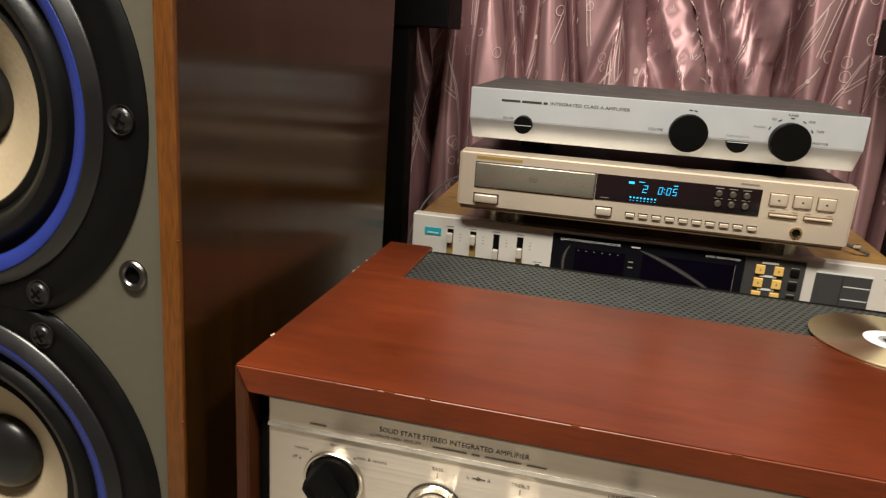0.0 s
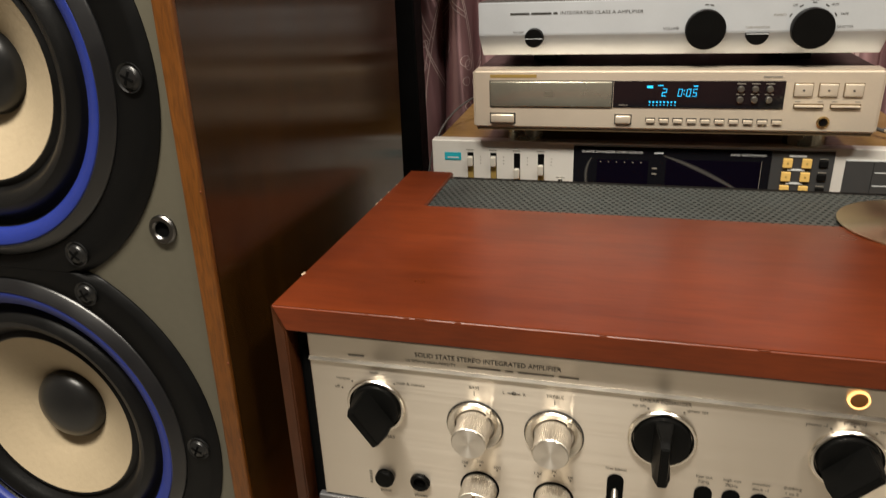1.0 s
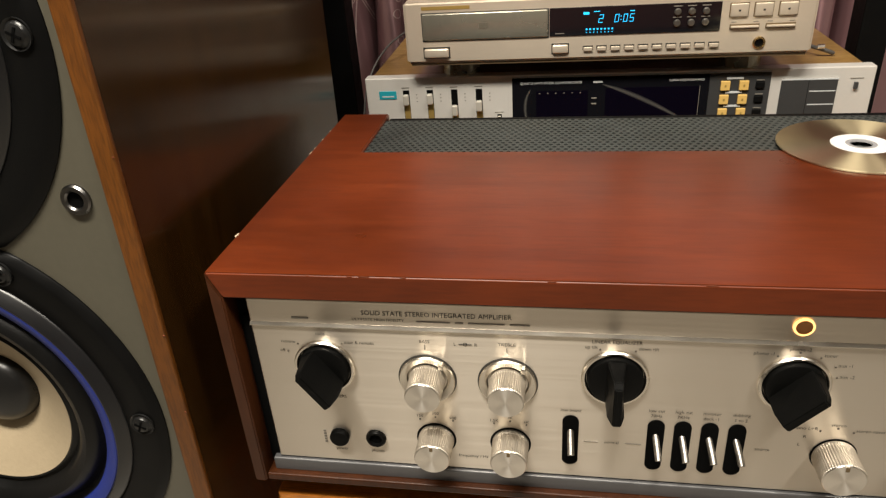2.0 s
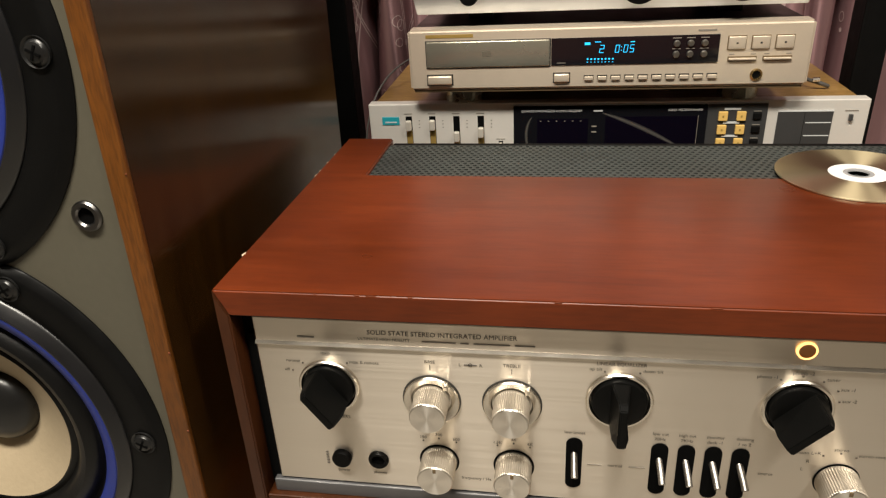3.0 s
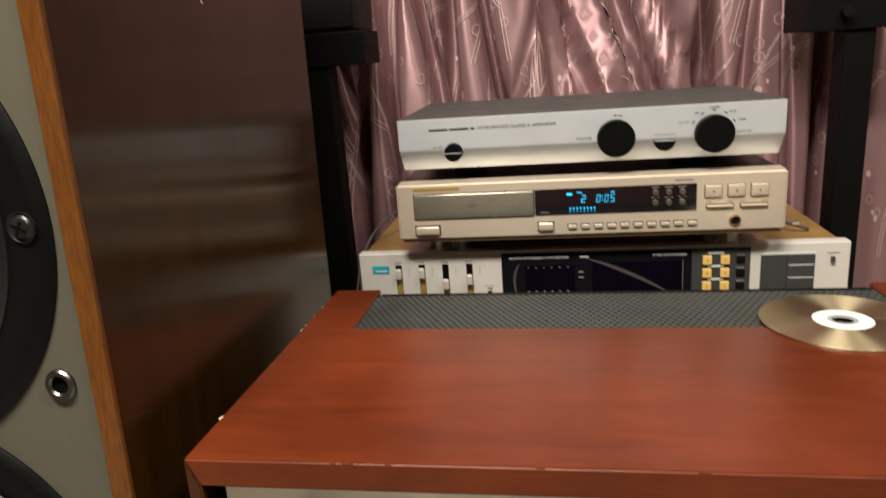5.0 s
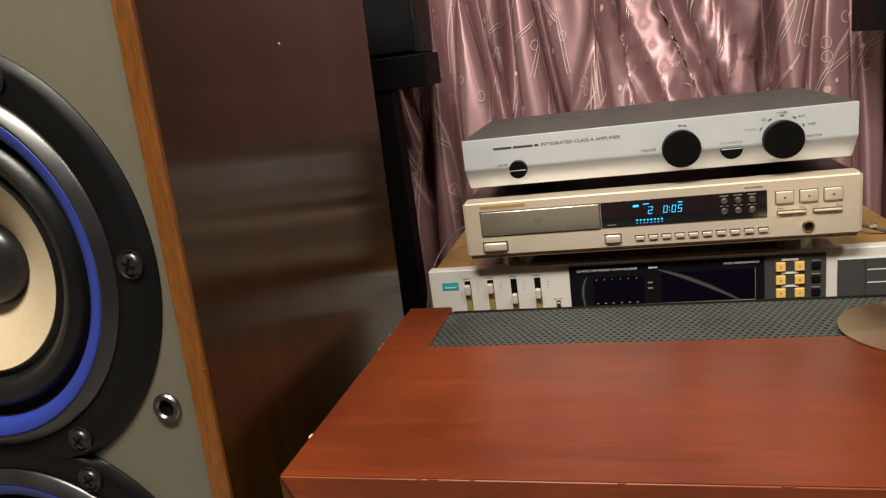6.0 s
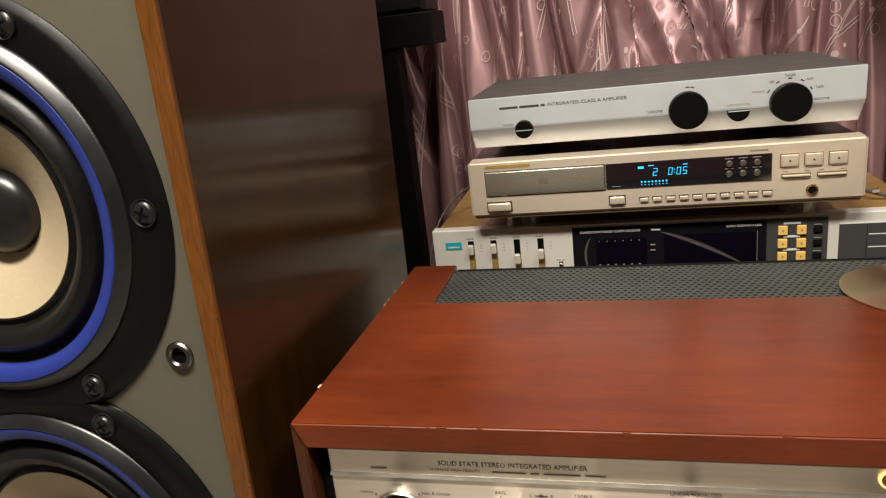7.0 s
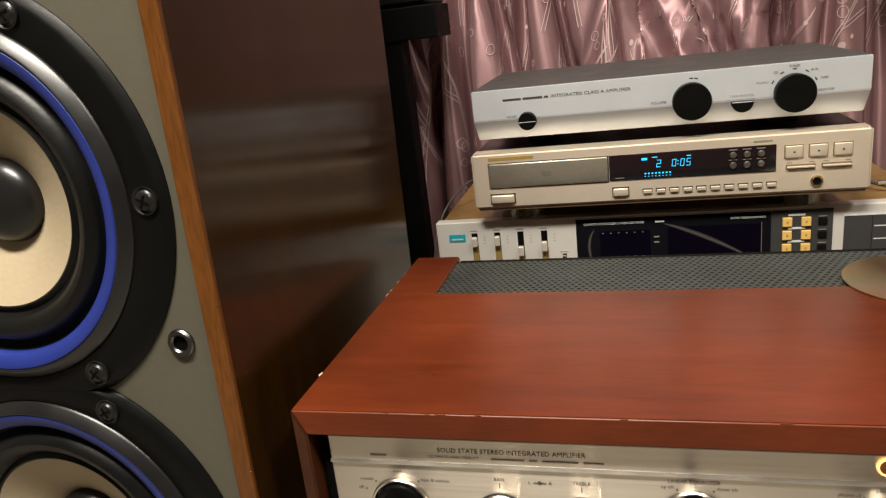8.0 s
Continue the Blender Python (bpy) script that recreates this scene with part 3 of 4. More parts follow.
def knurled_knob(parent, cx, cz, r, high, ring):
    k = part("tone_knob" if ring else "frequency_knob", lathe([(r * 1.02, 0.001), (r * 1.02, 0.003), (r, 0.0035), (r, high - 0.001), (r * 0.97, high - 0.0006)], cx, cz, PY, 100, False, 0.03, 1), KNURLED, parent, "knurled turned aluminium knob")
    part("knob_face", lathe([(r * 0.97, high - 0.0006), (r * 0.93, high), (r * 0.5, high + 0.0002), (0.0006, high)], cx, cz, PY, 44, True), TURNED_FACE, k, "", True)
    if not ring:
        part("index_dot", block(cx - 0.0011, cx + 0.0011, PY - high - 0.0006, PY - high + 0.0006, cz + r * 0.62, cz + r * 0.9, 0.0004), CHAMPAGNE_DARK, k)
    if ring:
        part("trim_ring", lathe([(0.0180, 0.0), (0.0180, 0.002), (0.0174, 0.0028), (0.0165, 0.0028), (0.0132, 0.0014), (0.0122, -0.0005)], cx, cz, PY, 56), CHROME, k, "bright dished ring", True)
        part("ring_shadow_gap", lathe([(0.0189, 0.0003), (0.0178, 0.0003)], cx, cz, PY, 56), INK, k)
        part("balance_lug", block(cx + 0.0085, cx + 0.0115, PY - 0.006, PY, cz + 0.0112, cz + 0.0148, 0.0006), CHROME, k)
    else:
        part("well", lathe([(0.0134, 0.0003), (0.0130, 0.0004), (0.012, 0.0002)], cx, cz, PY, 48), BLACK_SATIN, k, "dark recessed well")


def toggle(parent, cx, lean):
    slot = part("lever_slot", prism([(cx + 0.0052 * math.cos(a), (0.5915 if math.sin(a) >= 0 else 0.5605) + 0.0052 * math.sin(a)) for a in (2 * math.pi * k / 24 for k in range(24))], PY - 0.0006, PY + 0.002), BLACK_INSIDE, parent, "black lever slot")
    part("lever", tube([(cx, PY + 0.001, 0.5840), (cx + lean * 0.3, PY - 0.004, 0.5815), (cx + lean * 0.7, PY - 0.0085, 0.5785), (cx + lean * 0.95, PY - 0.0122, 0.5757), (cx + lean, PY - 0.0130, 0.5751)], 0.0021, 14), LEVER_STEEL, slot, "bright metal toggle lever", True)


def vintage_amplifier():
    ob = thing("stereo_amplifier", (AW / 2, AD / 2, 0.505), "vintage stereo amplifier in a red mahogany case with brushed aluminium front", "amplifier")
    z1, zt = AZ1, AZ1 - 0.018
    # top board in three pieces round the vent
    def mitred(points, y0, y1, joints=()):
        """A board with rounded edges, left square where it is glued to its neighbour."""
        bm = prism(points, y0, y1)
        bmesh.ops.bevel(bm, geom=[e for e in bm.edges if not any(all(abs(v.co.y - j) < 1e-4 for v in e.verts) for j in joints)], offset=0.0011, segments=3, affect="EDGES")
        return bm

    w = 0.0088
    part("top_board", mitred([(0, z1), (AW, z1), (AW - w, zt), (w, zt)], 0.0032, 0.2044, (0.0032, 0.2044)), MAHOGANY, ob, "polished red mahogany top", True)
    part("front_edge", mitred([(0, z1), (AW, z1), (AW - w, zt), (w, zt)], 0, 0.0032, (0.0032,)), EDGE_BAND, ob, "mahogany edge band", True)
    part("top_rail", mitred([(0, z1), (0.0456, z1), (0.0456, zt), (w, zt)], 0.2044, AD, (0.2044,)), MAHOGANY, ob, "", True)
    part("top_rail", mitred([(0.4954, z1), (AW, z1), (AW - w, zt), (0.4954, zt)], 0.2044, AD, (0.2044,)), MAHOGANY, ob, "", True)
    # sides and bottom carry their shade in the wood colour
    part("side_board", mitred([(0, AZ0), (0, z1 - 0.0002), (w, zt - 0.0002), (w, AZ0)], 0, AD), SHADED_MAHOGANY, ob, "mahogany side with shade in its colour", True)
    part("side_board", mitred([(AW, AZ0), (AW, z1 - 0.0002), (AW - w, zt - 0.0002), (AW - w, AZ0)], 0, AD), SHADED_MAHOGANY, ob, "mahogany side with shade in its colour", True)
    part("bottom_board", block(0.0088, AW - 0.0088, 0.002, AD, AZ0, AZ0 + 0.006, 0.001), SHADED_MAHOGANY, ob)
    part("rear_panel", block(0.0088, AW - 0.0088, AD - 0.006, AD - 0.002, AZ0 + 0.006, zt), BLACK_STEEL, ob)
    part("chassis", block(0.0125, AW - 0.0125, 0.012, AD - 0.02, AZ0 + 0.007, zt - 0.02), BLACK_INSIDE, ob, "black inner chassis")
    for x in (0.04, AW - 0.04):
        for y in (0.035, AD - 0.035):
            f = bmesh.new()
            bmesh.ops.create_cone(f, cap_ends=True, segments=24, radius1=0.012, radius2=0.014, depth=AZ0 - 0.505 - 0.0175 * y, matrix=Matrix.Translation((x, y, (AZ0 + 0.505 + 0.0175 * y) / 2)))
            part("foot", f, BLACK_PLASTIC, ob)
    part("vent_frame", block(0.0462, 0.4948, 0.2982, AD - 0.0005, 0.6800, 0.6955, 0.0012), BLACK_STEEL, ob, "black rear edge of the vent")
    # perforated vent
    pitch, row, x0, x1, y0, y1, zv, r = 0.0062, 0.0054, 0.0456, 0.4954, 0.2044, 0.2980, 0.6970, 0.0020
    verts, faces = [], []
    nr, nc = int((y1 - y0) / row), int((x1 - x0) / pitch)
    row, pitch = (y1 - y0) / nr, (x1 - x0) / nc
    hexa = [(math.cos(radians(30 + 60 * k)), math.sin(radians(30 + 60 * k))) for k in range(6)]
    for j in range(nr):
        for i in range(nc):
            cx, cy = x0 + (i + 0.5) * pitch, y0 + (j + 0.5) * row
            sh = (0.25 if j % 2 else -0.25) * pitch
            b = len(verts)
            ox = [(cx + pitch / 2, cy + row / 2), (cx, cy + row / 2), (cx - pitch / 2, cy + row / 2), (cx - pitch / 2, cy - row / 2), (cx, cy - row / 2), (cx + pitch / 2, cy - row / 2)]
            verts += [(x, y, zv) for x, y in ox]
            verts += [(cx + sh + r * c, cy + r * s, zv) for c, s in hexa]
            verts += [(cx + sh + r * c, cy + r * s, zv - 0.0012) for c, s in hexa]
            for k in range(6):
                q = (k + 1) % 6
                faces += [(b + k, b + q, b + 6 + q, b + 6 + k), (b + 6 + k, b + 6 + q, b + 12 + q, b + 12 + k)]
    me = bpy.data.meshes.new("vent_mesh")
    me.from_pydata(verts, [], faces)
    mesh_part("vent_mesh", me, MESH_BLACK, ob, "dusty black perforated vent")
    # front
    fp = part("front_panel", block(0.0185, AW - 0.0185, PY, PY + 0.005, 0.5445, 0.6770, 0.0008), BRUSHED, ob, "brushed champagne aluminium front")
    part("panel_surround", block(0.0090, AW - 0.0090, PY + 0.006, PY + 0.010, AZ0 + 0.007, zt - 0.0005), BLACK_INSIDE, ob, "black recess round the panel")
    part("panel_lip", block(0.0150, AW - 0.0150, PY - 0.001, PY + 0.005, 0.6772, 0.6815, 0.0008), STRIP_STEEL, ob, "grey metal lip above the panel")
    ridge = bmesh.new()
    ends = [[ridge.verts.new((x, PY - d, z)) for d, z in ((-0.0005, 0.6598), (0.0002, 0.6598), (0.0016, 0.6580), (0.0016, 0.6576), (-0.0005, 0.6574))] for x in (0.0187, AW - 0.0187)]
    ridge.faces.new(ends[0]), ridge.faces.new(ends[1][::-1])
    for k in range(5):
        q = (k + 1) % 5
        ridge.faces.new((ends[0][q], ends[0][k], ends[1][k], ends[1][q]))
    part("panel_ridge", ridge, CHROME, fp, "bright ridge across the panel")
    part("groove_shade", block(0.0187, AW - 0.0187, PY - 0.0002, PY + 0.001, 0.6568, 0.6572), FINE_INK, fp)
    part("base_strip", block(0.0135, AW - 0.0135, PY - 0.002, PY + 0.006, 0.5325, 0.5435, 0.0012), STRIP_STEEL, ob, "grey metal strip below the panel")
    bar_knob(ob, 0.064, 0.6268, -36, "black speaker selector knob")
    bar_knob(ob, 0.247, 0.6285, 0, "black equalizer knob")
    bar_knob(ob, 0.348, 0.6300, 43, "black input selector knob")
    for cx in (0.131, 0.182):
        knurled_knob(ob, cx, 0.6203, 0.0114, 0.020, True)
    for cx in (0.1335, 0.183):
        knurled_knob(ob, cx, 0.5700, 0.0118, 0.020, False)
    knurled_knob(ob, 0.379, 0.5765, 0.0125, 0.021, False)
    knurled_knob(ob, 0.45, 0.612, 0.019, 0.022, True)
    for cx, lean in ((0.2215, 0.0004), (0.274, 0.0012), (0.290, 0.0014), (0.306, 0.0018), (0.322, 0.002)):
        toggle(ob, cx, lean)
    pb = part("power_button", lathe([(0.0067, 0), (0.0067, 0.0032), (0.0060, 0.0042), (0.001, 0.0043)], 0.066, 0.5670, PY, 28, True), BLACK_SATIN, ob, "round black power button", True)
    pj = part("headphone_jack", lathe([(0.0070, 0), (0.0070, 0.0016), (0.0062, 0.0028), (0.0046, 0.0028), (0.0042, 0.0008)], 0.0915, 0.5672, PY, 28), BLACK_SATIN, ob, "black headphone jack", True)
    part("jack_bore", lathe([(0.0042, 0.0009), (0.0004, 0.0008)], 0.0915, 0.5672, PY, 20, True), BLACK_INSIDE, pj)
    lamp = part("pilot_lamp", lathe([(0.0057, 0.0002), (0.0057, 0.0012), (0.0051, 0.0016), (0.0045, 0.0012)], 0.347, 0.6698, PY, 36), LAMP_GLOW, ob, "glowing amber pilot lamp ring", True)
    part("lens", lathe([(0.0045, 0.0012), (0.0032, 0.0009), (0.0004, 0.0008)], 0.347, 0.6698, PY, 24, True), LAMP_CORE, lamp)
    # lettering
    y = PY - 0.0003
    words("SOLID STATE STEREO INTEGRATED AMPLIFIER", 0.139, 0.6688, 0.0032, y, INK, ob, squeeze=0.965)
    words("ULTIMATE HIGH FIDELITY", 0.103, 0.6641, 0.0018, y, INK, ob, squeeze=1.1)
    for a, b in ((0.127, 0.148), (0.151, 0.156), (0.159, 0.181), (0.184, 0.196)):
        bar(a, b, 0.6635, 0.6641, y, GREY_INK, ob)
    bar(0.047, 0.058, 0.6631, 0.6641, y, GREY_INK, ob)
    s = 0.0022
    for t, x, z, al in (("off", 0.0385, 0.6381, "RIGHT"), ("remote", 0.0465, 0.6451, "RIGHT"), ("main", 0.064, 0.6521, "CENTER"), ("main & remote", 0.079, 0.6461, "LEFT"), ("SPEAKERS", 0.068, 0.6019, "CENTER"),
                        ("BASS", 0.131, 0.6491, "CENTER"), ("TREBLE", 0.182, 0.6491, "CENTER"), ("L", 0.150, 0.6481, "CENTER"), ("R", 0.163, 0.6481, "CENTER"), ("150", 0.1235, 0.5892, "CENTER"), ("300", 0.1340, 0.5917, "CENTER"), ("600", 0.1455, 0.5887, "CENTER"),
                        ("1.5K", 0.1725, 0.5887, "CENTER"), ("3K", 0.1830, 0.5917, "CENTER"), ("6K", 0.1935, 0.5887, "CENTER"), ("LINEAR EQUALIZER", 0.247, 0.6541, "CENTER"), ("up tilt", 0.236, 0.6501, "RIGHT"), ("down tilt", 0.2595, 0.6501, "LEFT"),
                        ("low boost", 0.2215, 0.6009, "CENTER"), ("normal", 0.2475, 0.576, "CENTER"), ("low cut", 0.2735, 0.6039, "CENTER"), ("70Hz", 0.2735, 0.5999, "CENTER"), ("high cut", 0.2895, 0.6039, "CENTER"), ("7KHz", 0.2895, 0.5999, "CENTER"),
                        ("monitor", 0.3060, 0.6039, "CENTER"), ("deck -1", 0.3060, 0.5999, "CENTER"), ("dubbing", 0.3230, 0.6039, "CENTER"), ("1 to 2", 0.3230, 0.5999, "CENTER"), ("source", 0.338, 0.578, "CENTER"),
                        ("phono -1", 0.335, 0.6506, "RIGHT"), ("phono -2", 0.348, 0.6541, "CENTER"), ("tuner", 0.361, 0.6506, "LEFT"), ("aux -1", 0.3695, 0.6441, "LEFT"), ("aux -2", 0.3715, 0.6361, "LEFT"),
                        ("mono L+R", 0.367, 0.5969, "RIGHT"), ("stereo", 0.378, 0.6004, "CENTER"), ("stereo reverse", 0.388, 0.5969, "LEFT"), ("R", 0.3605, 0.5904, "CENTER"), ("L", 0.358, 0.584, "CENTER"),
                        ("power", 0.066, 0.5555, "CENTER"), ("phones", 0.0915, 0.5555, "CENTER"), ("frequency / Hz", 0.158, 0.5565, "CENTER")):
        words(t, x, z, s if t.islower() or len(t) < 5 else s * 1.05, y, FINE_INK, ob, al)
    for x in (0.131, 0.182, 0.247):
        bar(x - 0.0002, x + 0.0002, 0.6431, 0.6466, y, FINE_INK, ob, "tick")
    for x, z in ((0.048, 0.6436), (0.0405, 0.6376), (0.0775, 0.6451), (0.2375, 0.6486), (0.258, 0.6486), (0.3365, 0.6491), (0.3595, 0.6491), (0.3682, 0.6431), (0.3702, 0.6356), (0.348, 0.6521), (0.3685, 0.5954), (0.387, 0.5954), (0.378, 0.5979), (0.1235, 0.5864), (0.1340, 0.5887), (0.1455, 0.5864), (0.1725, 0.5864), (0.1830, 0.5887), (0.1935, 0.5864)):
        bar(x - 0.0005, x + 0.0005, z - 0.0005, z + 0.0005, y, FINE_INK, ob, "index_mark")
    bar(0.230, 0.239, 0.5759, 0.5762, y, GREY_INK, ob, "scale_line"), bar(0.256, 0.266, 0.5759, 0.5762, y, GREY_INK, ob, "scale_line"), bar(0.1525, 0.1605, 0.6480, 0.6483, y, INK, ob, "scale_line")
    part("balance_sign", lathe([(0.0013, 0.0003), (0.0009, 0.0003)], 0.1565, 0.6482, PY, 20), INK, ob)
    for k in range(5):
        bar(0.0545, 0.0562, 0.5605 + 0.0024 * k, 0.5618 + 0.0024 * k, y, GREY_INK, ob)
    # chips on the worn edge
    rng = random.Random(8)
    for cy, sz in ((0.0495, 0.0026), (0.0520, 0.0014), (0.203, 0.0011), (0.206, 0.0008), (0.216, 0.0009), (0.238, 0.0008), (0.262, 0.0007)):
        bm = bmesh.new()
        bmesh.ops.create_icosphere(bm, subdivisions=1, radius=1, matrix=Matrix.Translation((0.0008, cy, AZ1 - 0.0006)) @ Matrix.Diagonal((0.0012, sz, 0.0009, 1)))
        for v in bm.verts:
            v.co += Vector([rng.uniform(-0.15, 0.15) * sz for _ in range(3)])
        part("chip", bm, BARE_WOOD, ob, "chipped pale edge")

    # varnish rubbed off here and there along the front edge
    for k in range(7):
        wx, wl = rng.uniform(0.01, AW - 0.02), rng.uniform(0.0008, 0.005)
        bm = bmesh.new()
        bmesh.ops.create_icosphere(bm, subdivisions=1, radius=1, matrix=Matrix.Translation((wx, 0.00055, AZ1 - 0.00055)) @ Matrix.Diagonal((wl, 0.00032, 0.00028, 1)))
        part("worn_spot", bm, WORN_WOOD, ob, "varnish rubbed pale")
    ob.matrix_world = AMP_LEAN @ Matrix.Translation((AW / 2, AD / 2, 0.505))


vintage_amplifier()

# ---- the disc lying on it ----


def disc():
    cx, cy, z = 0.4385, 0.2145, 0.7004
    ob = thing("compact_disc", (cx, cy, z), "golden compact disc with white hub lying on the amplifier", "disc")

    def flat(rings):
        bm = lathe(rings, 0, 0, 0, 72)
        bmesh.ops.transform(bm, matrix=Matrix.Translation((cx, cy, z)) @ Matrix.Rotation(radians(90), 4, "X") @ Matrix.Diagonal((1, -1, 1, 1)), verts=bm.verts)
        for v in bm.verts:
            v.co.z = z + abs(v.co.z - z)
        return bm

    part("playing_side", flat([(0.060, 0.0), (0.060, 0.0010), (0.0595, 0.0012), (0.0215, 0.0012)]), DISC_GOLD, ob, "golden mirror surface")
    part("hub", flat([(0.0215, 0.0012), (0.0110, 0.0012)]), DISC_WHITE, ob, "white clamping ring")
    part("hub_ring", flat([(0.0110, 0.0012), (0.0100, 0.0015), (0.0078, 0.0013), (0.0075, 0.0)]), CLEAR_GREY, ob, "grey inner ring")
    ob.matrix_world = AMP_LEAN @ Matrix.Translation((cx, cy, z))


disc()

# ---- the receiver behind ----
RX0, RX1, RY, RZ0, RZ1 = -0.011, 0.536, 0.444, 0.522, 0.692


def receiver():
    ob = thing("receiver", (0.2625, 0.58, 0.505), "silver stereo receiver with black display and walnut veneered cover", "receiver")
    fp = part("front_panel", block(RX0, RX1, RY, RY + 0.016, RZ0, RZ1, 0.0012), SILVER_PANEL, ob, "satin silver front")
    part("cover", block(RX0 + 0.004, RX1 - 0.004, RY + 0.016, 0.70, RZ0, RZ1 - 0.003, 0.0015), WALNUT_TOP, ob, "walnut veneered cover")
    for x in (0.05, 0.47):
        for yy in (0.49, 0.66):
            f = bmesh.new()
            bmesh.ops.create_cone(f, cap_ends=True, segments=20, radius1=0.014, radius2=0.016, depth=0.017, matrix=Matrix.Translation((x, yy, 0.5135)))
            part("foot", f, BLACK_PLASTIC, ob)
    y = RY - 0.0004
    win = part("display_window", block(0.159, 0.3715, RY - 0.0012, RY + 0.004, 0.575, 0.6885, 0.0006), BLACK_GLASS, ob, "smoked black display window")
    part("display_strip", block(0.159, 0.4335, RY - 0.0006, RY + 0.004, 0.6888, 0.6905), SILVER_PAINT, fp)
    part("meter_window", block(0.186, 0.243, RY - 0.0016, RY - 0.0008, 0.640, 0.6735), PURPLE_GLASS, win, "dark violet meter window")
    part("readout_window", block(0.262, 0.362, RY - 0.0016, RY - 0.0008, 0.641, 0.6755), PURPLE_GLASS, win, "dark readout window")
    # two pale translucent streaks curving over the window
    for start, bow, stop, wide in (((0.258, 0.680), (0.298, 0.668), (0.350, 0.6365), 0.0052), ((0.180, 0.676), (0.168, 0.660), (0.178, 0.630), 0.0036)):
        for k, (mat, grow) in enumerate(((PALE_STREAK_SOFT, 1.0), (PALE_STREAK, 0.5))):
            sm, last = bmesh.new(), None
            for i in range(21):
                t = i / 20
                px, pz = ((1 - t) ** 2 * start[c] + 2 * t * (1 - t) * bow[c] + t * t * stop[c] for c in (0, 1))
                dx, dz = (2 * (1 - t) * (bow[c] - start[c]) + 2 * t * (stop[c] - bow[c]) for c in (0, 1))
                half = wide * grow * (0.12 + 0.88 * math.sin(math.pi * t) ** 0.7) / 2 / math.hypot(dx, dz)
                pair = [sm.verts.new((px + sgn * dz * half, RY - 0.0021 - 0.0003 * k, pz - sgn * dx * half)) for sgn in (-1, 1)]
                if last:
                    sm.faces.new((last[0], last[1], pair[1], pair[0]))
                last = pair
            part("window_streak", sm, mat, win, "pale curved streak on the window")
    part("button_panel", block(0.3715, 0.4335, RY - 0.0012, RY + 0.004, 0.575, 0.6885, 0.0006), DARK_GREY_PANEL, ob, "dark grey button panel")
    yy = RY - 0.0019
    words("QUARTZ SYNTHESIZER COMPU-RECEIVER", 0.168, 0.6826, 0.0025, yy, WHITE_INK, ob, "LEFT", squeeze=1.0)
    bar(0.2485, 0.2585, 0.6818, 0.6833, yy, PALE_PLASTIC, ob)
    words("SUPER FEEDFORWARD", 0.3475, 0.6826, 0.0023, yy, WHITE_INK, ob, squeeze=1.08)
    for k in range(6):
        bar(0.189 + 0.009 * k, 0.1905 + 0.009 * k, 0.6707, 0.6713, yy, GREY_INK, ob, "scale_mark")
        bar(0.1885 + 0.009 * k, 0.191 + 0.009 * k, 0.6415, 0.6423, yy, GREY_INK, ob, "scale_mark")
    for z in (0.664, 0.6575):
        bar(0.247, 0.2525, z, z + 0.0012, yy, GREY_INK, ob)
    bar(0.186, 0.362, 0.6385, 0.6390, yy, GREY_INK, ob, "scale_line"), bar(0.3615, 0.3619, 0.641, 0.676, yy, GREY_INK, ob, "scale_line")
    for a, b in ((0.195, 0.208), (0.212, 0.224), (0.27, 0.29), (0.31, 0.335)):
        bar(a, b, 0.636, 0.6371, yy, GREY_INK, ob)
    for r in range(3):
        z = 0.6755 - 0.0152 * r
        bar(0.3885, 0.4055, z + 0.0066, z + 0.0086, yy, PALE_PLASTIC, ob, "button_label")
        for c in range(2):
            x = 0.3875 + 0.019 * c
            b = part("station_button", block(x - 0.0048, x + 0.0048, RY - 0.0042, RY - 0.0008, z - 0.0052, z + 0.0050, 0.0007), YELLOW, ob, "square amber station button")
            bar(x - 0.0008, x + 0.0008, z - 0.0012, z + 0.0012, RY - 0.0043, GOLD_PRINT, b, "numeral_bar")
        bb = part("function_button", block(0.4185, 0.4275, RY - 0.0035, RY - 0.0008, z - 0.0036, z + 0.0036, 0.0007), BLACK_PLASTIC, ob, "black function button")
        bar(0.419, 0.427, z + 0.0046, z + 0.0054, yy, GREY_INK, bb)
    tp = part("tuning_panel", block(0.4445, 0.5005, RY - 0.0012, RY + 0.004, 0.6, 0.6805, 0.0006), DARK_GREY_PANEL, ob, "dark grey tuning key plate")
    bar(0.4445, 0.5005, 0.6793, 0.6805, RY - 0.0013, PALE_PLASTIC, tp, "bright_edge")
    bar(0.4715, 0.4718, 0.6, 0.679, RY - 0.0013, BLACK_INSIDE, tp, "key_gap")
    for z in (0.6665, 0.6520):
        bar(0.4735, 0.4995, z, z + 0.0010, RY - 0.0014, PALE_PLASTIC, tp, "key_line")
    part("power_switch", block(0.5162, 0.5200, RY - 0.0035, RY, 0.6690, 0.6760, 0.0005), DARK_GREY_PANEL, ob, "small power switch")
    bar(0.512, 0.525, 0.6795, 0.6803, y, GREY_INK, ob)
    part("badge", block(0.0045, 0.0250, RY - 0.0008, RY, 0.6675, 0.6770, 0.0003), TEAL, ob, "small teal maker badge")
    bar(0.008, 0.022, 0.6700, 0.6715, RY - 0.0009, PALE_PLASTIC, ob)
    for x, knob, top in ((0.0365, 0.6690, 0), (0.0645, 0.6695, 0), (0.0928, 0.6555, 1), (0.1212, 0.6605, 1)):
        s = part("slider_slot", block(x - 0.0037, x + 0.0037, RY - 0.0004, RY + 0.001, 0.628, 0.6775), BLACK_INSIDE, ob, "vertical slider slot")
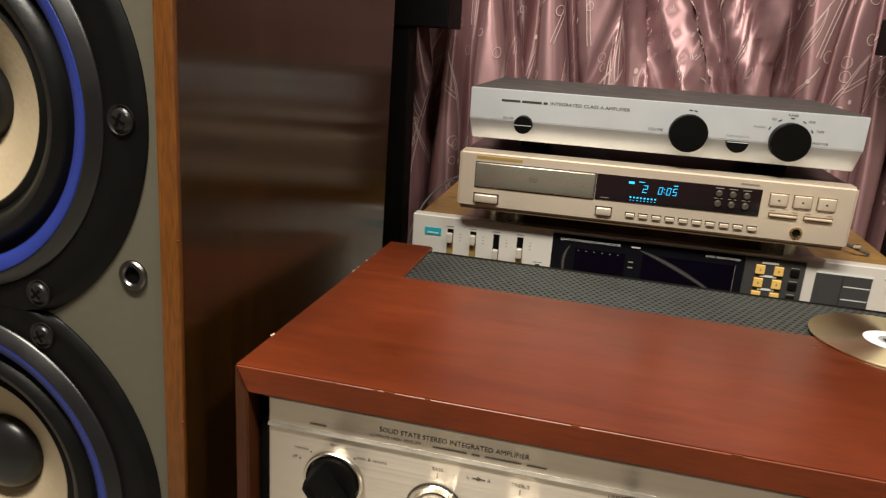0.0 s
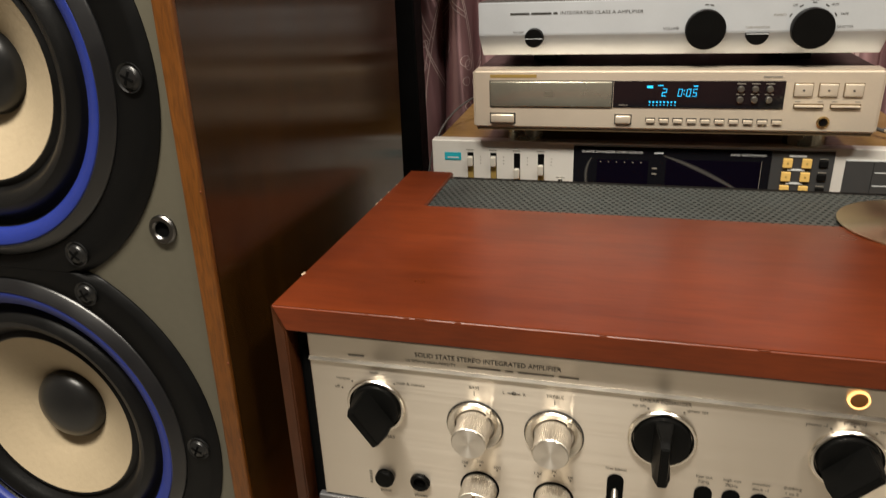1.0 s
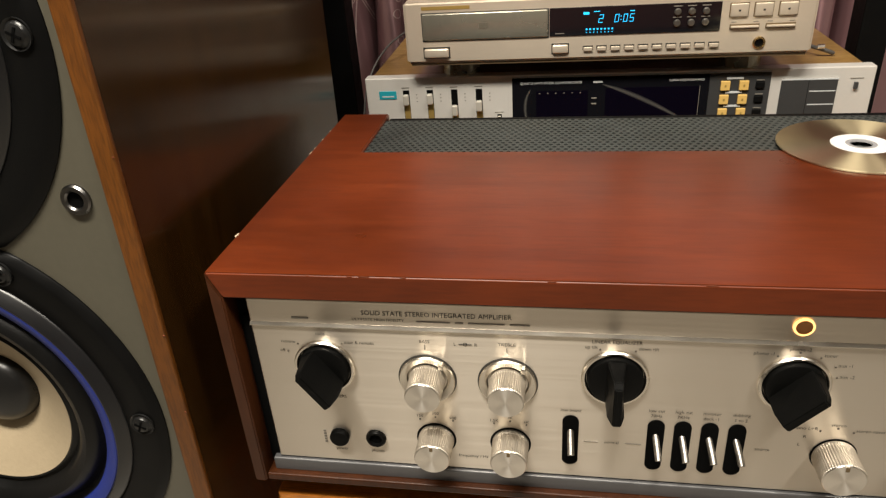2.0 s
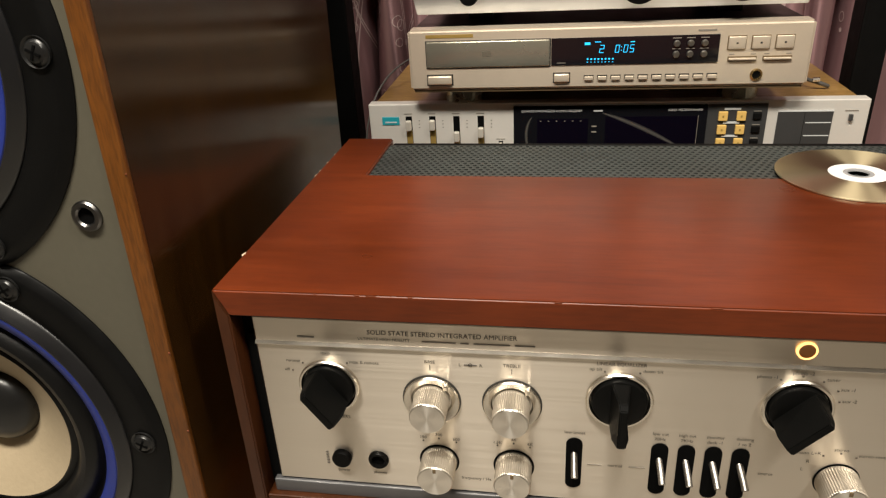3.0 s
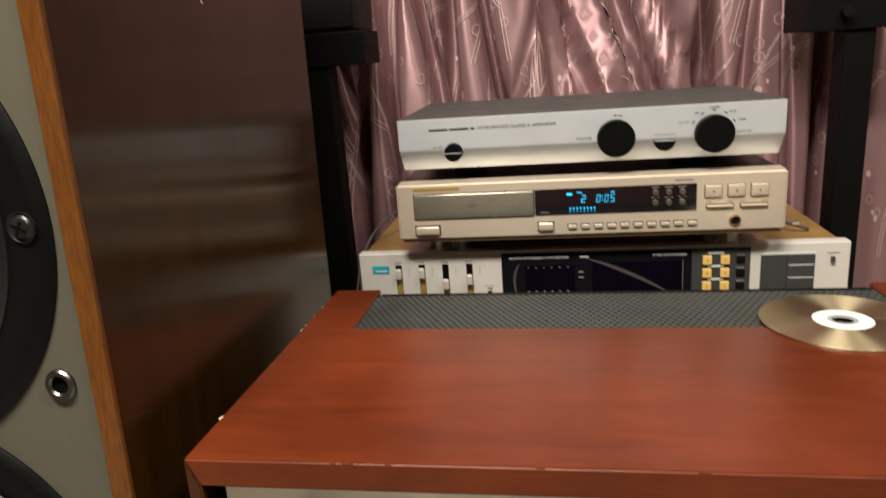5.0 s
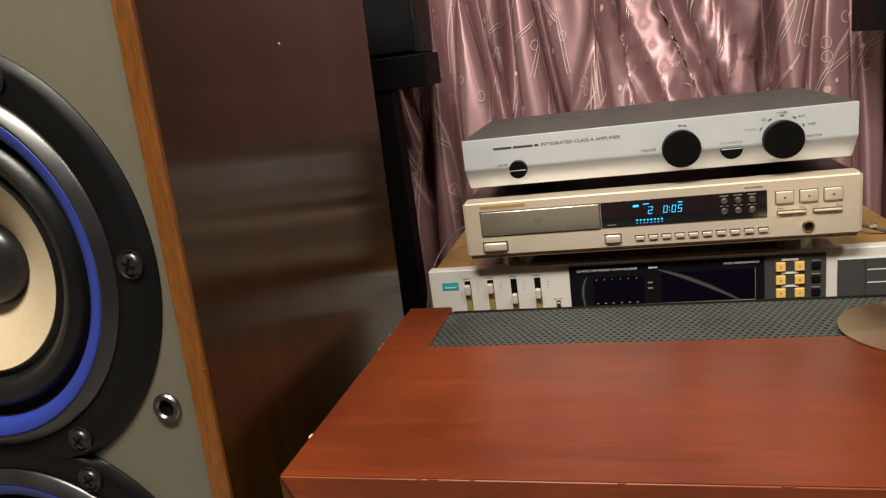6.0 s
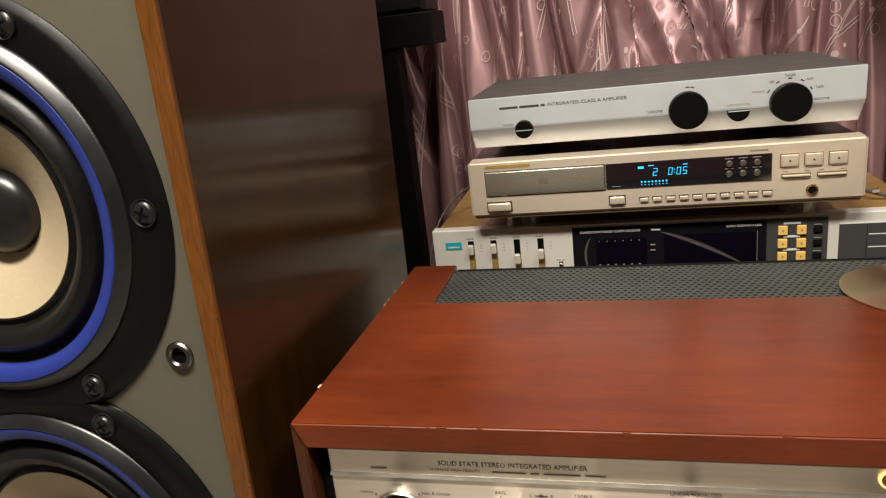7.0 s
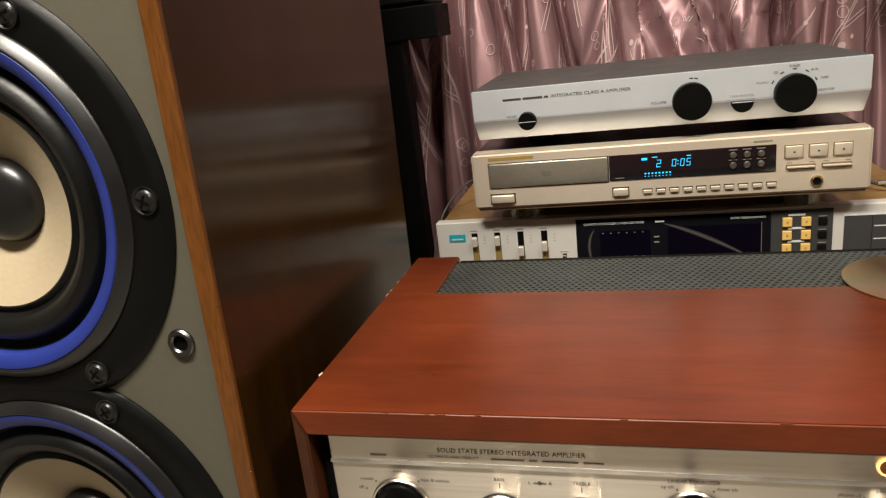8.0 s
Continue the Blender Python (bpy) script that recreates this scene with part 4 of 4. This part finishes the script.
        part("slider_shade", block(x - 0.0033, x + 0.0033, RY - 0.0008, RY, 0.628, knob - 0.0075), GOLD_PRINT, s)
        part("slider_knob", block(x - 0.0032, x + 0.0032, RY - 0.0075, RY - 0.0008, knob - 0.0075, knob + 0.0045, 0.0014, 3), SLIDER_METAL, s, "bright metal slider knob")
        bar(x - 0.005, x + 0.004, 0.6803, 0.6810, y, GREY_INK, ob)
        for z in (0.672, 0.668, 0.664):
            bar(x + 0.0115, x + 0.0130, z, z + 0.0006, y, GREY_INK, ob, "scale_mark")
    m = part("small_slider_slot", block(0.1415, 0.1465, RY - 0.0004, RY + 0.001, 0.628, 0.6475), BLACK_INSIDE, ob)
    part("slider_knob", block(0.1422, 0.1458, RY - 0.006, RY - 0.0005, 0.6425, 0.6465, 0.0005), CHROME, m)
    bar(0.139, 0.149, 0.6495, 0.6502, y, GREY_INK, ob)


receiver()

# ---- the disc player ----
CX0, CX1, CY, CZ0, CZ1 = 0.0465, 0.4605, 0.420, 0.7135, 0.7785


def disc_player():
    ob = thing("disc_player", (0.2535, 0.55, 0.692), "champagne gold compact disc player with glowing blue display", "disc player")
    body = block(CX0, CX1, CY, CY + 0.022, CZ0, CZ1)
    bmesh.ops.bevel(body, geom=[e for e in body.edges if abs((e.verts[0].co - e.verts[1].co).y) < 1e-6 and min(v.co.y for v in e.verts) < CY + 1e-4 or abs((e.verts[0].co - e.verts[1].co).y) > 0.01], offset=0.0028, segments=3, affect="EDGES")
    part("front_panel", body, CHAMPAGNE, ob, "champagne gold front", True)
    part("cover", block(CX0 + 0.003, CX1 - 0.003, CY + 0.022, 0.69, CZ0 + 0.001, CZ1 - 0.0015, 0.0015), COVER_BLACK, ob, "dark painted steel cover")
    part("underside", block(CX0 + 0.006, CX1 - 0.006, CY + 0.031, 0.688, CZ0 - 0.0025, CZ0 + 0.0008), BLACK_STEEL, ob, "black steel underside")
    part("lower_lip", block(CX0 + 0.004, CX1 - 0.004, CY + 0.003, CY + 0.03, CZ0 - 0.0025, CZ0), CHAMPAGNE_DARK, ob)
    for x in (0.1, 0.405):
        for y in (0.468, 0.66):
            f = bmesh.new()
            bmesh.ops.create_cone(f, cap_ends=True, segments=32, radius1=0.021, radius2=0.0205, depth=CZ0 - 0.0025 - 0.692, matrix=Matrix.Translation((x, y, (CZ0 - 0.0025 + 0.692) / 2)))
            part("foot", f, CHAMPAGNE_TRAY, ob, "round champagne foot")
    y = CY - 0.0003
    part("tray_gap", block(0.0655, 0.2002, CY - 0.0004, CY + 0.003, 0.7372, 0.7672, 0.0003), INK, ob)
    tray = part("disc_tray", block(0.0665, 0.1990, CY - 0.0022, CY + 0.002, 0.7384, 0.7662, 0.0014, 3), CHAMPAGNE_TRAY, ob, "metallic disc tray front", True)
    part("disc_mark", block(0.127, 0.1365, CY - 0.0024, CY - 0.0015, 0.7500, 0.7555), TRAY_PRINT, tray, "faint printed disc mark")
    win = part("display_window", block(0.2006, 0.3700, CY - 0.0012, CY + 0.002, 0.7386, 0.7672, 0.0006), BLACK_GLASS, ob, "black display window")
    part("maker_strip", block(0.0665, 0.118, CY - 0.0004, CY + 0.001, 0.7700, 0.7735), GOLD_PRINT, ob, "thin gold maker strip")
    pw = part("power_button", block(0.0668, 0.0935, CY - 0.0042, CY, 0.7205, 0.7300, 0.0016, 3), CHAMPAGNE, ob, "wide champagne power button", True)
    part("button_gap", block(0.0655, 0.0948, CY - 0.0004, CY + 0.001, 0.7192, 0.7313), INK, pw)
    op = part("open_button", block(0.2038, 0.2200, CY - 0.0036, CY, 0.7212, 0.7300, 0.0014, 3), CHAMPAGNE, ob, "", True)
    part("button_gap", block(0.2028, 0.2210, CY - 0.0004, CY + 0.001, 0.7200, 0.7312), INK, op)
    for k in range(10):
        x = 0.2405 + 0.01395 * k
        b = part("number_button", block(x - 0.0046, x + 0.0046, CY - 0.0026, CY, 0.7226, 0.7266, 0.0007), CHAMPAGNE, ob, "small champagne number button")
        part("button_gap", block(x - 0.0053, x + 0.0051, CY - 0.0004, CY + 0.001, 0.7236, 0.7279), INK, b)
    for k, x in enumerate((0.3868, 0.4098, 0.4327)):
        b = part("transport_button", block(x - 0.0084, x + 0.0084, CY - 0.0024, CY, 0.7518, 0.7644, 0.0009, 3), CHAMPAGNE, ob, "large champagne transport button", True)
        part("button_gap", block(x - 0.0092, x + 0.0090, CY - 0.0004, CY + 0.001, 0.7513, 0.7652), CHAMPAGNE_DARK, b)
        part("button_sign", block(x - 0.001, x + 0.001, CY - 0.0026, CY - 0.002, 0.7570, 0.7588), INK, b)
    for x in (0.3935, 0.4275):
        b = part("search_button", block(x - 0.0133, x + 0.0133, CY - 0.0034, CY, 0.7408, 0.7430, 0.0007), CHAMPAGNE, ob, "slim rocker button")
        part("button_gap", block(x - 0.0141, x + 0.0141, CY - 0.0004, CY + 0.001, 0.7392, 0.7444), CHAMPAGNE_DARK, b)
        bar(x - 0.013, x - 0.008, 0.7462, 0.7469, y, GREY_INK, ob)
        bar(x + 0.008, x + 0.013, 0.7462, 0.7469, y, GREY_INK, ob)
    j = part("headphone_jack", lathe([(0.0062, 0), (0.0062, 0.0012), (0.0055, 0.0020), (0.0042, 0.0020), (0.0034, 0.0006)], 0.4095, 0.7255, CY, 28), GOLD_RIM, ob, "champagne headphone socket", True)
    part("jack_bore", lathe([(0.0036, 0.0008), (0.0004, 0.0006)], 0.4095, 0.7255, CY, 20, True), BLACK_INSIDE, j)
    bar(0.348, 0.366, 0.7706, 0.7722, y, GREY_INK, ob)
    for c in range(3):
        for r in range(2):
            x, z = 0.3278 + 0.0137 * c, 0.7590 - 0.0108 * r
            b = part("round_button", lathe([(0.0034, 0), (0.0034, 0.0022), (0.0026, 0.003), (0.0004, 0.003)], x, z, CY - 0.0012, 20, True), ROUND_KEY, win, "small round smoked metal button", True)
            bar(x - 0.0042, x + 0.0042, z + 0.0050, z + 0.0058, CY - 0.0014, GREY_INK, win)
    # the lit read-out, slanted segments
    yd = CY - 0.0014

    def digit(ch, x, z0, w, h, t):
        segs = {"0": "abcdef", "2": "abged", "5": "afgcd"}[ch]
        spans = {"a": (0, w, h - t, h), "g": (0, w, h / 2 - t / 2, h / 2 + t / 2), "d": (0, w, 0, t), "f": (0, t, h / 2, h), "b": (w - t, w, h / 2, h), "e": (0, t, 0, h / 2), "c": (w - t, w, 0, h / 2)}
        bms = []
        for sname in segs:
            a, b, c, d = spans[sname]
            bm = block(x + a + 0.0001, x + b - 0.0001, yd - 0.0002, yd + 0.0002, z0 + c + 0.0001, z0 + d - 0.0001)
            for v in bm.verts:
                v.co.x += (v.co.z - z0) * 0.12
            bms.append(bm)
        part("lit_digit", merged(*bms), CYAN_GLOW, win, "glowing cyan digit")

    digit("2", 0.2500, 0.7510, 0.0046, 0.0082, 0.00075)
    digit("0", 0.2660, 0.7510, 0.0042, 0.0080, 0.0007)
    digit("0", 0.2745, 0.7510, 0.0042, 0.0080, 0.0007)
    digit("5", 0.2808, 0.7510, 0.0042, 0.0080, 0.0007)
    for z in (0.7530, 0.7565):
        part("lit_colon", block(0.2722, 0.2731, yd - 0.0002, yd + 0.0002, z, z + 0.0009), CYAN_GLOW, win)
    part("lit_sign", block(0.2350, 0.2408, yd - 0.0002, yd + 0.0002, 0.7596, 0.7620), CYAN_GLOW, win)
    part("lit_sign", block(0.2455, 0.2515, yd - 0.0002, yd + 0.0002, 0.7620, 0.7627), CYAN_GLOW, win)
    part("lit_sign", block(0.2815, 0.2860, yd - 0.0002, yd + 0.0002, 0.7614, 0.7622), CYAN_GLOW, win)
    for k in range(8):
        part("lit_dot", block(0.2377 + 0.0037 * k, 0.2394 + 0.0037 * k, yd - 0.0002, yd + 0.0002, 0.7441, 0.7456), CYAN_GLOW, win)
        part("lit_dot", block(0.2378 + 0.0037 * k, 0.2391 + 0.0037 * k, yd - 0.0002, yd + 0.0002, 0.7414, 0.7420), CYAN_GLOW, win)
    bar(0.2065, 0.216, 0.7411, 0.7417, yd, GREY_INK, win)


disc_player()

# ---- the slim amplifier on top ----


def slim_amplifier():
    x0, x1, y, zb, zm, zt = 0.053, 0.4575, 0.428, 0.7915, 0.8145, 0.848
    ob = thing("slim_amplifier", (0.255, 0.54, 0.7785), "slim silver grey amplifier with black lid and black knobs", "amplifier")
    body = bmesh.new()
    side = [(y, zt), (y, zm), (y + 0.013, zb), (y + 0.03, zb), (y + 0.03, zt)]
    a = [body.verts.new((x0 + (0.0 if k < 2 else 0.002 if k < 3 else 0.002), yy, z)) for k, (yy, z) in enumerate(side)]
    b = [body.verts.new((x1 - (0.0 if k < 2 else 0.002), yy, z)) for k, (yy, z) in enumerate(side)]
    body.faces.new(a), body.faces.new(b[::-1])
    for i in range(5):
        j = (i + 1) % 5
        body.faces.new((a[i], a[j], b[j], b[i]))
    bmesh.ops.bevel(body, geom=body.edges[:], offset=0.0007, segments=2, affect="EDGES")
    part("front_panel", body, SILVER_PAINT, ob, "silver grey front with sloping lower half")
    part("chassis", block(x0 + 0.012, x1 - 0.012, y + 0.03, 0.65, 0.7905, zt - 0.006), BLACK_STEEL, ob)
    part("lid", block(x0 + 0.001, x1 - 0.001, y + 0.002, 0.655, zt - 0.004, zt + 0.0006, 0.0008), CHARCOAL, ob, "dark grey metal lid")
    for fx in (0.12, 0.39):
        for fy in (0.50, 0.62):
            part("foot", block(fx - 0.014, fx + 0.014, fy - 0.014, fy + 0.014, 0.7785, 0.7905, 0.002), BLACK_PLASTIC, ob)
    for cx, cz, r, h, nm in ((0.2875, 0.818, 0.0194, 0.012, "volume_knob"), (0.3865, 0.8178, 0.0193, 0.012, "selector_knob")):
        part(nm, lathe([(r * 0.98, -0.012), (r, 0.001), (r, h - 0.0012), (r * 0.96, h), (r * 0.5, h + 0.0002), (0.0005, h + 0.0002)], cx, cz, y, 56, True), BLACK_SATIN, ob, "round black knob", True)
    pw = part("power_button", lathe([(0.0100, -0.012), (0.0100, 0.006), (0.0092, 0.0075), (0.0005, 0.0076)], 0.1142, 0.8115, y, 40, True), BLACK_SATIN, ob, "round black power button", True)
    part("split_line", block(0.1048, 0.1236, y - 0.0080, y - 0.0070, 0.8106, 0.8111), PALE_PLASTIC, pw)
    half = [(0.3372 + 0.0108 * math.cos(t), 0.8130 + 0.0108 * math.sin(t)) for t in (math.pi + math.pi * k / 16 for k in range(17))]
    tb = part("tape_button", prism(half, y - 0.006, y + 0.012), BLACK_SATIN, ob, "half-round black tape monitor button")
    part("button_edge", block(0.3270, 0.3474, y - 0.0064, y - 0.0055, 0.8126, 0.8131), PALE_PLASTIC, tb)
    f = y - 0.0003
    bar(0.088, 0.1085, 0.8351, 0.8371, f, INK, ob), bar(0.1105, 0.1320, 0.8351, 0.8371, f, INK, ob), bar(0.1340, 0.1385, 0.8351, 0.8371, f, INK, ob)
    words("INTEGRATED CLASS A AMPLIFIER", 0.1412, 0.8361, 0.0033, f, INK, ob, "LEFT", squeeze=1.2)
    words("ON OFF", 0.1025, 0.8170, 0.0022, f, INK, ob, "RIGHT")
    words("VOLUME", 0.2625, 0.8185, 0.0028, f, INK, ob, "RIGHT")
    words("TAPE MONITOR", 0.3372, 0.8185, 0.0022, f, GREY_INK, ob)
    for t, x, z, al in (("PHONO", 0.3625, 0.8300, "RIGHT"), ("CD", 0.3715, 0.8390, "RIGHT"), ("TUNER", 0.3865, 0.8440, "CENTER"), ("AUX", 0.4015, 0.8390, "LEFT"), ("TAPE", 0.4105, 0.8300, "LEFT"), ("SELECTOR", 0.4090, 0.8180, "LEFT")):
        words(t, x, z, 0.0022, f, INK if t != "PHONO" else GREY_INK, ob, al)
    for cx, angles in ((0.3865, (150, 120, 90, 60, 30)), (0.2875, (90, 78))):
        for g in angles:
            m = block(-0.0018, 0.0018, -0.0002, 0.001, -0.0006, 0.0006)
            bmesh.ops.transform(m, matrix=Matrix.Translation((cx + 0.0232 * math.cos(radians(g)), y, 0.818 + 0.0232 * math.sin(radians(g)))) @ Matrix.Rotation(radians(90 - g), 4, "Y"), verts=m.verts)
            part("position_mark", m, INK, ob)


slim_amplifier()

# ---- cables ----
cb = thing("cable", (-0.02, 0.5, 0.6), "thin grey cable looping down beside the receiver", "cable")
part("wire", tube(bezier((0.06, 0.60, 0.725), (-0.01, 0.50, 0.735), (-0.035, 0.47, 0.68), (-0.026, 0.47, 0.56)), 0.0012), CABLE, cb, "", True)
cb2 = thing("cable_end", (0.47, 0.56, 0.692), "loose short cable end on the receiver", "cable")
part("wire", tube(bezier((0.455, 0.60, 0.7), (0.48, 0.50, 0.70), (0.495, 0.49, 0.70), (0.51, 0.50, 0.692)), 0.0022), CABLE, cb2, "", True)
part("metal_tip", tube([(0.491, 0.4955, 0.7005), (0.498, 0.4945, 0.701)], 0.0026), CHROME, cb2)
